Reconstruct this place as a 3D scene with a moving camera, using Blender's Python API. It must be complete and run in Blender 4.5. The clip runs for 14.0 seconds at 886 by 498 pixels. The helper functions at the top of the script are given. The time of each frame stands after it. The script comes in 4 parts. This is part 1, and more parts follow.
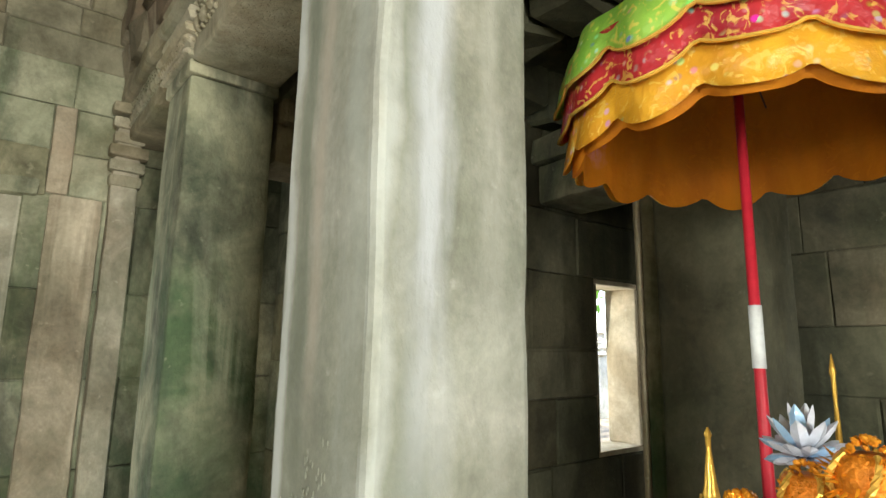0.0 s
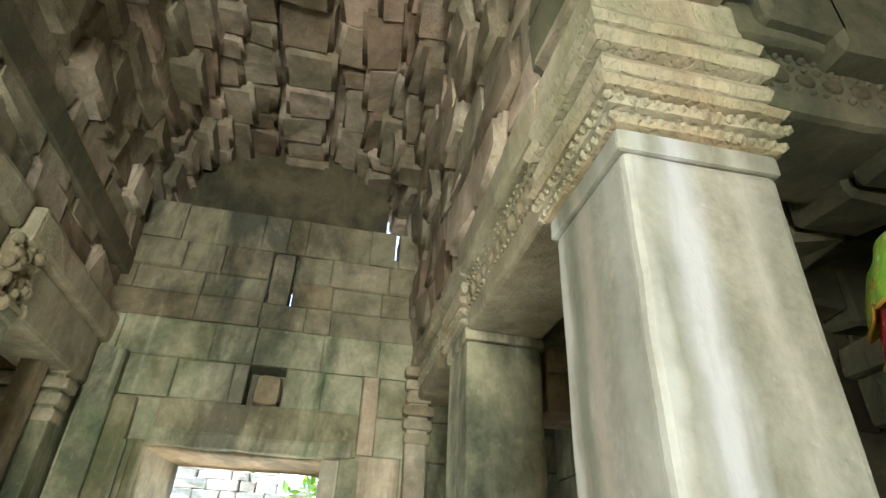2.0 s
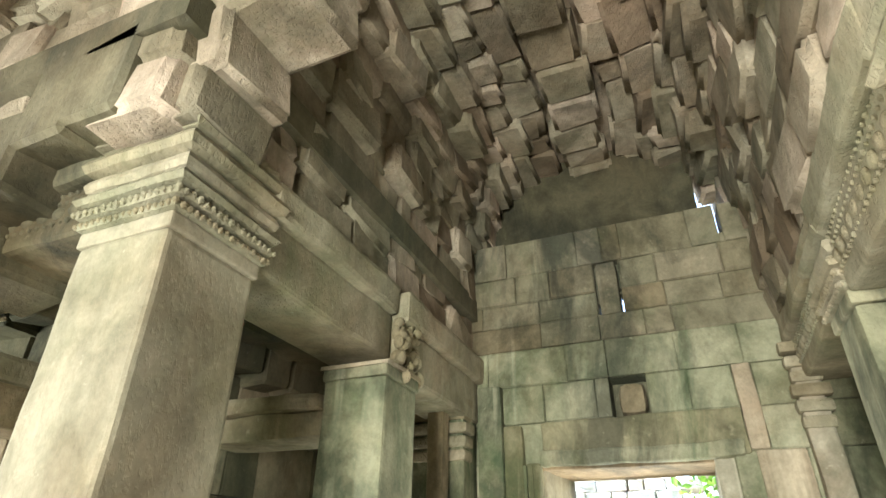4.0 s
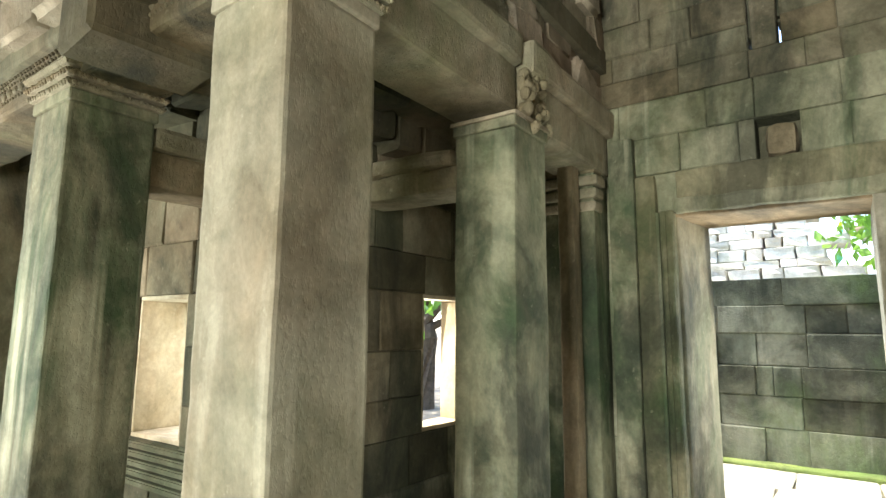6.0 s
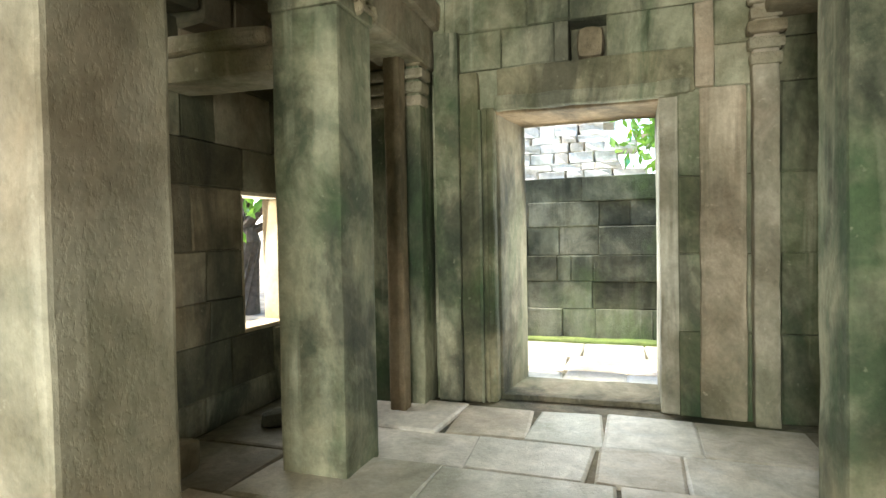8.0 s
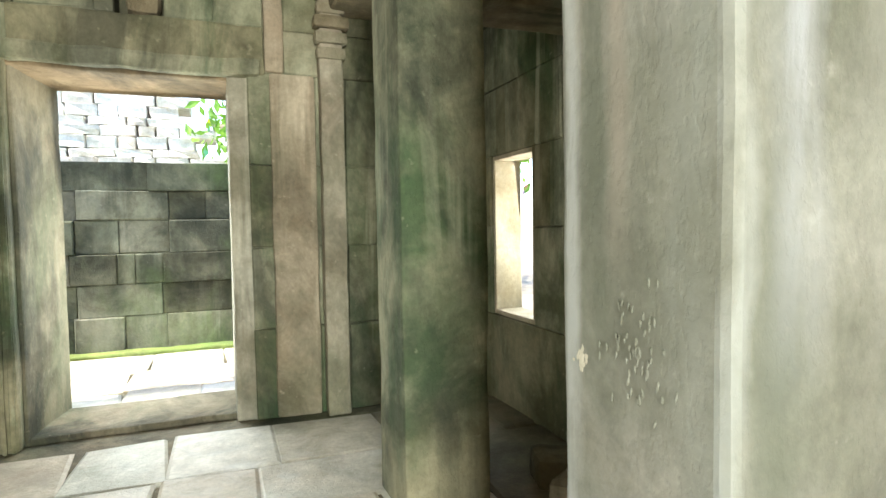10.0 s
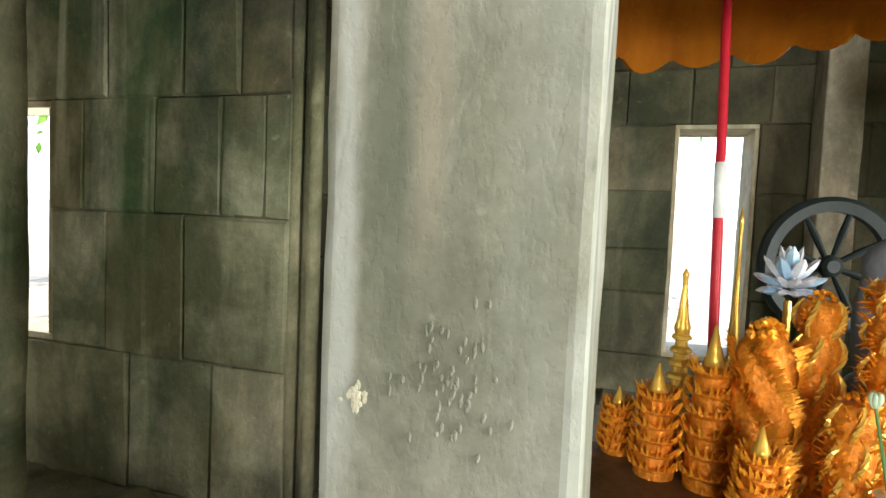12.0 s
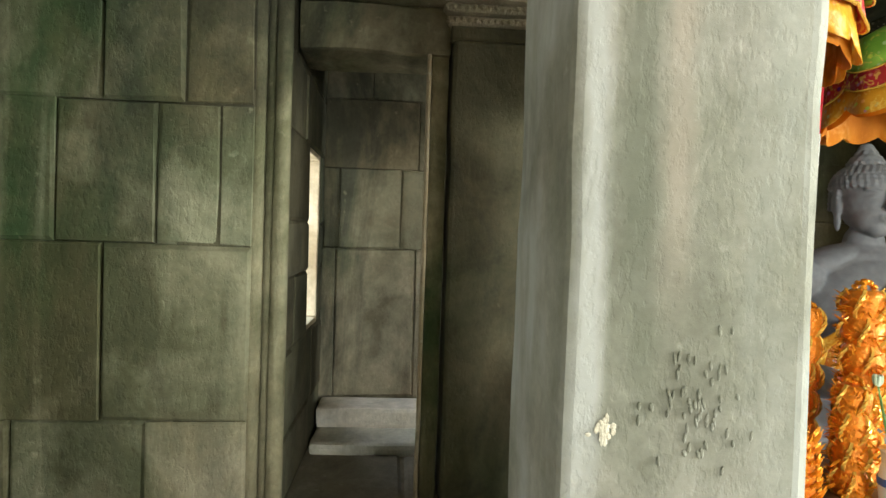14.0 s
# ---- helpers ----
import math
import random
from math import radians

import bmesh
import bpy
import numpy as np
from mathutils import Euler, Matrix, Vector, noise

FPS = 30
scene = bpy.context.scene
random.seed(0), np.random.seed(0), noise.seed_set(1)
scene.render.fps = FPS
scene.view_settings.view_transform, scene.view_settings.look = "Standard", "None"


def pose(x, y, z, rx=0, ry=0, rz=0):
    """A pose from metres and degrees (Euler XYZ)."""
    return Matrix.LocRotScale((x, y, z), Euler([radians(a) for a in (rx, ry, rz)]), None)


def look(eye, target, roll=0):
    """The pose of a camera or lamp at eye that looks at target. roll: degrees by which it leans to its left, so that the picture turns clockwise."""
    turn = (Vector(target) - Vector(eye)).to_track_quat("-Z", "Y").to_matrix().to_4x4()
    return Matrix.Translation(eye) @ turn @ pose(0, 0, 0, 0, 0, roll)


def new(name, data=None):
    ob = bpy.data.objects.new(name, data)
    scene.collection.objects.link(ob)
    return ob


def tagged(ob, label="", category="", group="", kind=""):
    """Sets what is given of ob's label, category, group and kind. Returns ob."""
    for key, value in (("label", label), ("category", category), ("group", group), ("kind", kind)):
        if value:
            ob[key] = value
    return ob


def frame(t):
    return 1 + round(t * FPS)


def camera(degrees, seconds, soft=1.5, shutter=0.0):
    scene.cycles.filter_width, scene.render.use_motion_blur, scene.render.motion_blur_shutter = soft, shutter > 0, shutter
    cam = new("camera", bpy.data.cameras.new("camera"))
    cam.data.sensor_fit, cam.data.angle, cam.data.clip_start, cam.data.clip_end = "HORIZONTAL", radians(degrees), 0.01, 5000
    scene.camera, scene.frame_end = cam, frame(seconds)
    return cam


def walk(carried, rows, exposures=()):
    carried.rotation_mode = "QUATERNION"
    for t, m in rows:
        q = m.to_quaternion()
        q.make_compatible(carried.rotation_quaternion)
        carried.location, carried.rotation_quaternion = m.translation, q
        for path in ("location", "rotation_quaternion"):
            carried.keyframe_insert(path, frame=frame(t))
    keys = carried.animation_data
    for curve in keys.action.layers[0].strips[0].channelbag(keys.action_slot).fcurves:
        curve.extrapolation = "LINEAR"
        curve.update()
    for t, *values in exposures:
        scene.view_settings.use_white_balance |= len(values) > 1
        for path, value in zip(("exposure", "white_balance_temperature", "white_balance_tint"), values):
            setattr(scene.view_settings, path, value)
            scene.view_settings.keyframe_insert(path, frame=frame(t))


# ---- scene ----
cam = camera(75.82, 14.0)
PATH = [
    (0.0, pose(0.805, 0.404, 1.437, 99.93, -0.89, -38.77)),
    (0.5, pose(0.781, 0.409, 1.504, 104.86, -1.70, -29.79)),
    (1.0, pose(0.773, 0.403, 1.478, 111.88, -2.68, -24.63)),
    (1.5, pose(0.758, 0.381, 1.504, 117.35, -2.57, -18.96)),
    (2.0, pose(0.746, 0.360, 1.539, 121.32, -2.23, -12.26)),
    (2.5, pose(0.776, 0.387, 1.593, 123.58, -1.56, -2.15)),
    (3.0, pose(0.795, 0.417, 1.629, 124.46, -1.59, 6.92)),
    (3.5, pose(0.716, 0.355, 1.612, 123.20, -1.35, 15.71)),
    (4.0, pose(0.645, 0.258, 1.643, 119.76, -0.57, 22.79)),
    (6.5, pose(0.579, 0.294, 1.398, 93.94, 0.40, 35.93)),
    (7.0, pose(0.560, 0.320, 1.380, 90.82, 0.26, 31.84)),
    (7.5, pose(0.572, 0.329, 1.389, 89.22, 0.63, 25.38)),
    (8.0, pose(0.576, 0.347, 1.378, 88.57, 1.10, 18.44)),
    (8.5, pose(0.593, 0.370, 1.364, 87.46, 1.57, 8.27)),
    (9.0, pose(0.632, 0.458, 1.354, 87.81, 1.54, -3.44)),
    (11.3, pose(0.727, 1.187, 1.336, 86.07, -0.70, -51.46)),
    (11.7, pose(0.592, 1.286, 1.356, 86.19, -1.55, -65.35)),
    (12.0, pose(0.528, 1.360, 1.371, 86.56, -2.44, -72.29)),
    (12.5, pose(0.476, 1.545, 1.374, 88.64, 0.54, -82.64)),
    (13.0, pose(0.419, 1.721, 1.399, 90.37, 0.26, -89.00)),
    (13.5, pose(0.388, 1.959, 1.411, 90.18, 0.89, -92.89)),
    (14.0, pose(0.429, 2.161, 1.383, 88.79, -1.91, -94.07)),
]
walk(cam, PATH, [(0, 2.88), (1.5, 2.88), (3.0, 3.35), (4.2, 3.38), (6.5, 2.72), (8.5, 2.82), (9.0, 2.9), (11.5, 3.12), (12.5, 3.18), (13.5, 3.25), (14.0, 3.5)])

# ---- world and light ----
world = bpy.data.worlds.new("world")
scene.world = world
world.use_nodes = True
_n = world.node_tree.nodes
_sky = _n.new("ShaderNodeTexSky")
_sky.sky_type, _sky.sun_disc = "NISHITA", False
_sky.sun_elevation, _sky.sun_rotation = radians(69), radians(-101)
world.node_tree.links.new(_sky.outputs[0], _n["Background"].inputs[0])
_n["Background"].inputs[1].default_value = 0.15

sun = new("sun", bpy.data.lights.new("sun", "SUN"))
sun.data.energy, sun.data.angle, sun.data.color = 2.05, radians(1), (1, .95, .86)
sun.matrix_world = look((-4.0, -.8, 10.5), (0, 0, 0))


def window_lamp(name, at, target, w, h, watts, color=(.96, 1, .935)):
    """Sky light that comes in through one opening."""
    ob = new(name, bpy.data.lights.new(name, "AREA"))
    ob.data.shape, ob.data.size, ob.data.size_y = "RECTANGLE", w, h
    ob.data.energy, ob.data.color = watts, color
    ob.matrix_world = look(at, target)
    return ob


window_lamp("south_door_light", (.2, -4.75, 1.5), (.2, 0, 1.5), 1.9, 2.6, 118)
window_lamp("west_door_light", (-6.1, -.1, 1.5), (0, 0, 1.5), 1.7, 2.4, 62)
window_lamp("north_door_light", (.21, 5.78, 1.25), (.21, 3, .8), 1.0, 2.0, 7)
for _at, _to, _w, _watts in (((2.94, 4.48, 1.3), (1, 4.2, 1.1), .55, 1.6), ((-2.63, 4.44, 1.2), (-1, 4.2, 1.0), .55, 3.0), ((4.24, 3.04, 1.34), (4.0, 1, 1.1), .45, .9), ((-3.97, 3.26, 1.15), (-3.6, 1, .9), .65, 1.6)):
    window_lamp("window_light", _at, _to, _w, 1.0, _watts)

# ---- materials ----


def ramp(nt, src, p0, p1, c0=(0, 0, 0, 1), c1=(1, 1, 1, 1)):
    r = nt.nodes.new("ShaderNodeValToRGB")
    r.color_ramp.elements[0].position, r.color_ramp.elements[1].position = p0, p1
    r.color_ramp.elements[0].color, r.color_ramp.elements[1].color = c0, c1
    nt.links.new(src, r.inputs[0])
    return r.outputs[0]


def mixed(nt, fac, a, b, how="MIX"):
    m = nt.nodes.new("ShaderNodeMix")
    m.data_type, m.blend_type = "RGBA", how
    for sock, v in ((m.inputs[0], fac), (m.inputs[6], a), (m.inputs[7], b)):
        if isinstance(v, (int, float)):
            sock.default_value = v
        elif isinstance(v, tuple):
            sock.default_value = (*v[:3], 1)
        else:
            nt.links.new(v, sock)
    return m.outputs[2]


def noise_tex(nt, scale, detail=6, stretch=(1, 1, 1), shift=0.0, rough=.55, warp=0.0):
    g = nt.nodes.new("ShaderNodeNewGeometry")
    mp = nt.nodes.new("ShaderNodeMapping")
    mp.inputs["Scale"].default_value = stretch
    mp.inputs["Location"].default_value = (shift, shift * 1.7, shift * .6)
    nt.links.new(g.outputs["Position"], mp.inputs["Vector"])
    t = nt.nodes.new("ShaderNodeTexNoise")
    t.inputs["Scale"].default_value, t.inputs["Detail"].default_value, t.inputs["Roughness"].default_value = scale, detail, rough
    t.inputs["Distortion"].default_value = warp
    nt.links.new(mp.outputs[0], t.inputs["Vector"])
    return t.outputs["Fac"]


def shader(name, rough=.9, metal=0.0):
    m = bpy.data.materials.new(name)
    m.use_nodes = True
    b = m.node_tree.nodes["Principled BSDF"]
    b.inputs["Roughness"].default_value, b.inputs["Metallic"].default_value = rough, metal
    b.inputs["Specular IOR Level"].default_value = .25
    return m, m.node_tree, b


def stone(name, light, dark, moss=(.10, .15, .06), moss_amount=.5, streak=.5, pale=.4, bump=.5, pit=.5, spread=.3, wet=.9, relief=.008, island=False, stain=.6, warm=.3):
    """Weathered sandstone: grain, patches, drip streaks, lichen, and a shade of its own for each block."""
    m, nt, b = shader(name, wet)
    light, dark = tuple(c * k for c, k in zip(light, (1.04, 1, .98))), tuple(c * k for c, k in zip(dark, (1.05, 1, .94)))
    patch = noise_tex(nt, 1.5, 8, shift=3.1, rough=.62, warp=.4)
    col = mixed(nt, ramp(nt, patch, .4, .58), dark, light)
    green = noise_tex(nt, .85, 6, (1, 1, .55), shift=5.7, rough=.65, warp=.5)
    col = mixed(nt, ramp(nt, green, .48, .62, c1=(moss_amount,) * 3 + (1,)), col, moss)
    rust = noise_tex(nt, .9, 5, (1, 1, .8), shift=17.7, rough=.6, warp=.7)
    col = mixed(nt, ramp(nt, rust, .5, .68, c1=(warm,) * 3 + (1,)), col, (light[0] * .95, light[1] * .76, light[2] * .68))
    where = ramp(nt, noise_tex(nt, .8, 3, shift=30.1), .44, .6)
    drip = noise_tex(nt, 1.0, 4, (3.1, 3.1, .3), shift=1.3, rough=.55, warp=.8)
    run = mixed(nt, 1.0, ramp(nt, drip, .5, .72, c1=(streak,) * 3 + (1,)), where, "MULTIPLY")
    col = mixed(nt, run, col, tuple(c * .45 for c in dark))
    drip2 = noise_tex(nt, 1.0, 4, (4.2, 4.2, .22), shift=8.3, rough=.55, warp=.7)
    where2 = ramp(nt, noise_tex(nt, .9, 3, shift=41.3), .46, .62)
    lime = mixed(nt, 1.0, ramp(nt, drip2, .5, .64, c1=(pale,) * 3 + (1,)), where2, "MULTIPLY")
    col = mixed(nt, lime, col, tuple(min(.78, c * 1.35 + .09) for c in light))
    soot = noise_tex(nt, 1.1, 7, (1, 1, .45), shift=12.9, rough=.66, warp=.6)
    col = mixed(nt, ramp(nt, soot, .5, .64, c1=(stain,) * 3 + (1,)), col, (.03, .034, .026))
    mottle = noise_tex(nt, 5.5, 9, (1, 1, .7), shift=15.2, rough=.72, warp=.6)
    col = mixed(nt, .55, col, ramp(nt, mottle, .36, .62, (.55, .56, .52, 1), (1.08, 1.08, 1.08, 1)), "MULTIPLY")
    fine = noise_tex(nt, 34, 8, shift=.4, rough=.72)
    col = mixed(nt, .34, col, ramp(nt, fine, .32, .68, (.4, .4, .4, 1), (1.0, 1.0, 1.0, 1)), "MULTIPLY")
    speck = noise_tex(nt, 17, 4, shift=9.4)
    col = mixed(nt, ramp(nt, speck, .66, .76, c1=(.25, .25, .25, 1)), col, tuple(min(.7, c * 1.3 + .06) for c in light))
    oi = nt.nodes.new("ShaderNodeNewGeometry" if island else "ShaderNodeObjectInfo")
    lo = 1 - spread
    shade = ramp(nt, oi.outputs["Random Per Island" if island else "Random"], 0, 1, (lo * 1.06, lo * .98, lo * .86, 1), (1.14, 1.12, 1.1, 1))
    mid = shade.node.color_ramp.elements.new(.5)
    mid.color = ((1 + lo) / 2 * (1 - spread * .18), (1 + lo) / 2 * 1.02, (1 + lo) / 2 * (1 - spread * .18), 1)
    col = mixed(nt, 1.0, col, shade, "MULTIPLY")
    nt.links.new(col, b.inputs["Base Color"])
    add = nt.nodes.new("ShaderNodeMath")
    add.operation = "MULTIPLY_ADD"
    add.inputs[1].default_value = .35
    nt.links.new(fine, add.inputs[0])
    nt.links.new(noise_tex(nt, 7, 6, shift=2.2), add.inputs[2])
    pits = nt.nodes.new("ShaderNodeMath")
    pits.operation = "MULTIPLY_ADD"
    pits.inputs[1].default_value = pit
    nt.links.new(ramp(nt, noise_tex(nt, 55, 3, (1, 1, .6), shift=6.1), .36, .5), pits.inputs[0])
    nt.links.new(add.outputs[0], pits.inputs[2])
    bp = nt.nodes.new("ShaderNodeBump")
    bp.inputs["Strength"].default_value, bp.inputs["Distance"].default_value = bump, relief
    nt.links.new(pits.outputs[0], bp.inputs["Height"])
    nt.links.new(bp.outputs[0], b.inputs["Normal"])
    return m


M_PILLAR = stone("pillar_sandstone", (.40, .365, .285), (.235, .205, .15), (.17, .17, .1), .4, .5, .7, .4, .5, .1, .9, .004, False, .3, .35)
M_PILLAR_DARK = stone("mossy_pillar_sandstone", (.33, .32, .22), (.085, .098, .065), (.045, .09, .035), .85, .95, .8, .6, .4, .12, .9, .008, False, .75, .3)
M_WALL = stone("mossy_wall_sandstone", (.36, .35, .25), (.135, .145, .09), (.052, .10, .04), .9, .5, .5, .6, .3, .2, .9, .008, False, .7, .4)
M_WALL_BROWN = stone("brown_wall_sandstone", (.275, .245, .175), (.12, .11, .075), (.075, .105, .05), .55, .4, .35, .6, .3, .22, .9, .008, False, .8, .5)
M_VAULT = stone("vault_sandstone", (.50, .415, .34), (.285, .228, .178), (.12, .13, .08), .35, .15, .2, .8, .3, .5, .9, .012, True, .5, .35)
M_CARVED = stone("carved_sandstone", (.38, .345, .26), (.23, .2, .14), (.15, .165, .075), .45, .2, .3, .8, .5, .15, .9, .008, False, .35, .5)
M_FLOOR = stone("floor_sandstone", (.72, .69, .615), (.52, .5, .44), (.34, .34, .26), .35, .1, .3, .6, .3, .2, .55, .008, False, .2, .25)
M_JAMB = stone("jamb_sandstone", (.47, .425, .35), (.25, .225, .175), (.16, .175, .11), .5, .5, .95, .5, .3, .15, .9, .008, False, .4, .5)
M_REVEAL = stone("pale_reveal_sandstone", (.62, .55, .43), (.42, .35, .25), (.3, .26, .15), .3, .3, .5, .4, .2, .2, .9, .008, False, .25)
M_LATERITE = stone("courtyard_sandstone", (.22, .22, .17), (.06, .065, .05), (.11, .16, .055), .6, .7, .5, .8, .4, .5)
M_RUIN = stone("pale_ruin_sandstone", (.8, .78, .73), (.62, .6, .55), (.45, .46, .36), .3, .3, .5, .6, .4, .2, .9, .02, False, .15, .1)
M_MOSS = stone("moss", (.2, .25, .07), (.11, .15, .045), (.14, .21, .05), .8, .1, .1, 1, .4, .2)
M_FLOOR_DARK = stone("dark_floor_sandstone", (.3, .275, .22), (.17, .155, .12), (.13, .14, .085), .4, .2, .2, .6, .3, .2, .7, .008, False, .5, .4)
# Wall stone darkened: the dim arms' and aisles' shade put into its colour.
M_WALL_SHADED = stone("shade_darkened_sandstone", (.15, .135, .09), (.07, .064, .042), (.055, .068, .032), .5, .3, .2, .6, .3, .4, .9, .008, False, .7, .4)
M_POST = stone("brown_prop_stone", (.36, .28, .19), (.22, .165, .11), (.16, .15, .08), .3, .5, .3, .5, .3, .1)


def streaked(name, source_args, bands):
    """The same sandstone with drips of its own: (axis, place, width, z from, z to, colour, strength, side of y or 0)."""
    m = stone(name, *source_args)
    nt = m.node_tree
    b = nt.nodes["Principled BSDF"]
    col = b.inputs["Base Color"].links[0].from_socket
    tc = nt.nodes.new("ShaderNodeTexCoord")
    sep = nt.nodes.new("ShaderNodeSeparateXYZ")
    nt.links.new(tc.outputs["Object"], sep.inputs[0])
    wander = noise_tex(nt, 1.0, 4, (3, 3, 2.2), shift=21.0)
    torn = noise_tex(nt, 1.0, 5, (14, 14, 2.5), shift=4.4)

    def math_node(how, a, c):
        n = nt.nodes.new("ShaderNodeMath")
        n.operation = how
        for sock, v in zip(n.inputs, (a, c)):
            if isinstance(v, (int, float)):
                sock.default_value = v
            else:
                nt.links.new(v, sock)
        return n.outputs[0]

    for axis, place, width, z0, z1, tint, strength, side in bands:
        off = math_node("SUBTRACT", sep.outputs[axis], place)
        off = math_node("ADD", off, math_node("MULTIPLY", math_node("SUBTRACT", wander, .5), .16))
        near = ramp(nt, math_node("ABSOLUTE", off, 0.0), width * .25, width, (1, 1, 1, 1), (0, 0, 0, 1))
        high = ramp(nt, math_node("MULTIPLY", sep.outputs[2], .3), z0 * .3, z1 * .3)
        mask = math_node("MULTIPLY", math_node("MULTIPLY", near, high), ramp(nt, torn, .34, .56, (.35, .35, .35, 1), (1, 1, 1, 1)))
        if side:
            mask = math_node("MULTIPLY", mask, math_node("LESS_THAN", sep.outputs[1], -.2))
        col = mixed(nt, math_node("MULTIPLY", mask, strength), col, tint)
    nt.links.new(col, b.inputs["Base Color"])
    return m


def plain(name, color, rough=.5, metal=0.0, grain=.12, scale=40, bump=.1, coat=0.0):
    m, nt, b = shader(name, rough, metal)
    n = noise_tex(nt, scale, 5)
    lo = tuple(max(0, c * (1 - grain * 2)) for c in color)
    big = noise_tex(nt, scale * .12, 3, shift=2.0)
    col = mixed(nt, ramp(nt, n, .3, .7), lo, color)
    col = mixed(nt, ramp(nt, big, .35, .65, (0, 0, 0, 1), (grain, grain, grain, 1)), col, tuple(c * .5 for c in color))
    nt.links.new(col, b.inputs["Base Color"])
    b.inputs["Coat Weight"].default_value = coat
    bp = nt.nodes.new("ShaderNodeBump")
    bp.inputs["Strength"].default_value, bp.inputs["Distance"].default_value = bump, .01
    nt.links.new(n, bp.inputs["Height"])
    nt.links.new(bp.outputs[0], b.inputs["Normal"])
    return m


def cloth(name, color, lower, glow=.35, gloss=.34, scale=30):
    """Satin with embroidered dots; lets some light through."""
    m, nt, b = shader(name, gloss)
    vor = nt.nodes.new("ShaderNodeTexVoronoi")
    g = nt.nodes.new("ShaderNodeNewGeometry")
    nt.links.new(g.outputs["Position"], vor.inputs["Vector"])
    vor.inputs["Scale"].default_value = scale
    fold = noise_tex(nt, 9, 4, (1, 1, .4))
    col = mixed(nt, ramp(nt, fold, .35, .65), lower, color)
    spot = ramp(nt, vor.outputs["Distance"], .2, .36, (1, 1, 1, 1), (0, 0, 0, 1))
    gate = ramp(nt, noise_tex(nt, 11, 2, shift=4.0), .46, .56)
    both = mixed(nt, 1.0, spot, gate, "MULTIPLY")
    half = mixed(nt, .45, vor.outputs["Color"], color)
    col = mixed(nt, both, col, half)
    thread = ramp(nt, noise_tex(nt, 24, 4, shift=7.7, warp=1.5), .56, .62, c1=(.6, .6, .6, 1))
    col = mixed(nt, thread, col, (.85, .6, .12) if scale > 10 else color)
    nt.links.new(col, b.inputs["Base Color"])
    bp = nt.nodes.new("ShaderNodeBump")
    bp.inputs["Strength"].default_value, bp.inputs["Distance"].default_value = .5, .02
    nt.links.new(noise_tex(nt, 22, 4), bp.inputs["Height"])
    nt.links.new(bp.outputs[0], b.inputs["Normal"])
    tr = nt.nodes.new("ShaderNodeBsdfTranslucent")
    nt.links.new(col, tr.inputs["Color"])
    mx = nt.nodes.new("ShaderNodeMixShader")
    mx.inputs[0].default_value = glow
    nt.links.new(b.outputs[0], mx.inputs[1])
    nt.links.new(tr.outputs[0], mx.inputs[2])
    nt.links.new(mx.outputs[0], nt.nodes["Material Output"].inputs["Surface"])
    return m


M_GREEN = cloth("green_satin", (.34, .55, .08), (.2, .42, .05))
M_RED = cloth("red_satin", (.55, .035, .04), (.38, .02, .03))
M_GOLD_CLOTH = cloth("gold_satin", (.80, .42, .03), (.62, .27, .02))
M_LINING = cloth("orange_lining", (.68, .24, .01), (.55, .17, .008), .5, .7, 2)
M_ROBE = cloth("gold_brocade", (.80, .38, .03), (.55, .09, .02), .08, .4, 75)
M_POLE_RED = plain("red_paint", (.50, .02, .035), .4, 0, .1)
M_POLE_WHITE = plain("white_paint", (.75, .75, .73), .45)
M_GOLD = plain("gold_paint", (.85, .5, .09), .25, .5, .12, 30, .3)
M_TINSEL = plain("orange_gold_foil", (.95, .36, .025), .26, .45, .15, 60, .6)
M_FOIL = plain("orange_foil", (.86, .26, .02), .3, .35, .25, 60, .9)
M_CRYSTAL = plain("silver_foil", (.85, .85, .92), .15, .3, .15, 30, .4)
M_CRYSTAL_BLUE = plain("iridescent_foil", (.5, .72, .95), .15, .3, .2, 20, .4)
M_STATUE = plain("grey_statue_stone", (.17, .175, .19), .62, 0, .12, 30, .12)
M_WHEEL = plain("dark_green_paint", (.010, .017, .016), .5, 0, .2, 30, .1)
M_TIMBER = plain("dark_timber", (.17, .09, .04), .6, 0, .3, 20, .3)
M_PORCELAIN = plain("white_porcelain", (.78, .8, .84), .15, 0, .04, 10, .02, .4)
M_BLUE = plain("blue_glaze", (.08, .16, .5), .2)
M_STEM = plain("green_stem", (.13, .28, .08), .5, 0, .2)
M_PETAL = plain("pink_petal", (.72, .3, .5), .5, 0, .1)
M_PALE_BUD = plain("pale_green_bud", (.55, .66, .48), .5, 0, .15)
M_LEAF = cloth("leaf", (.20, .36, .05), (.10, .22, .03), .5, .5, 2)
M_BARK = plain("bark", (.16, .12, .085), .9, 0, .3, 12, .8)
M_GROUND = plain("earth", (.30, .25, .18), .95, 0, .3, 4, .6)

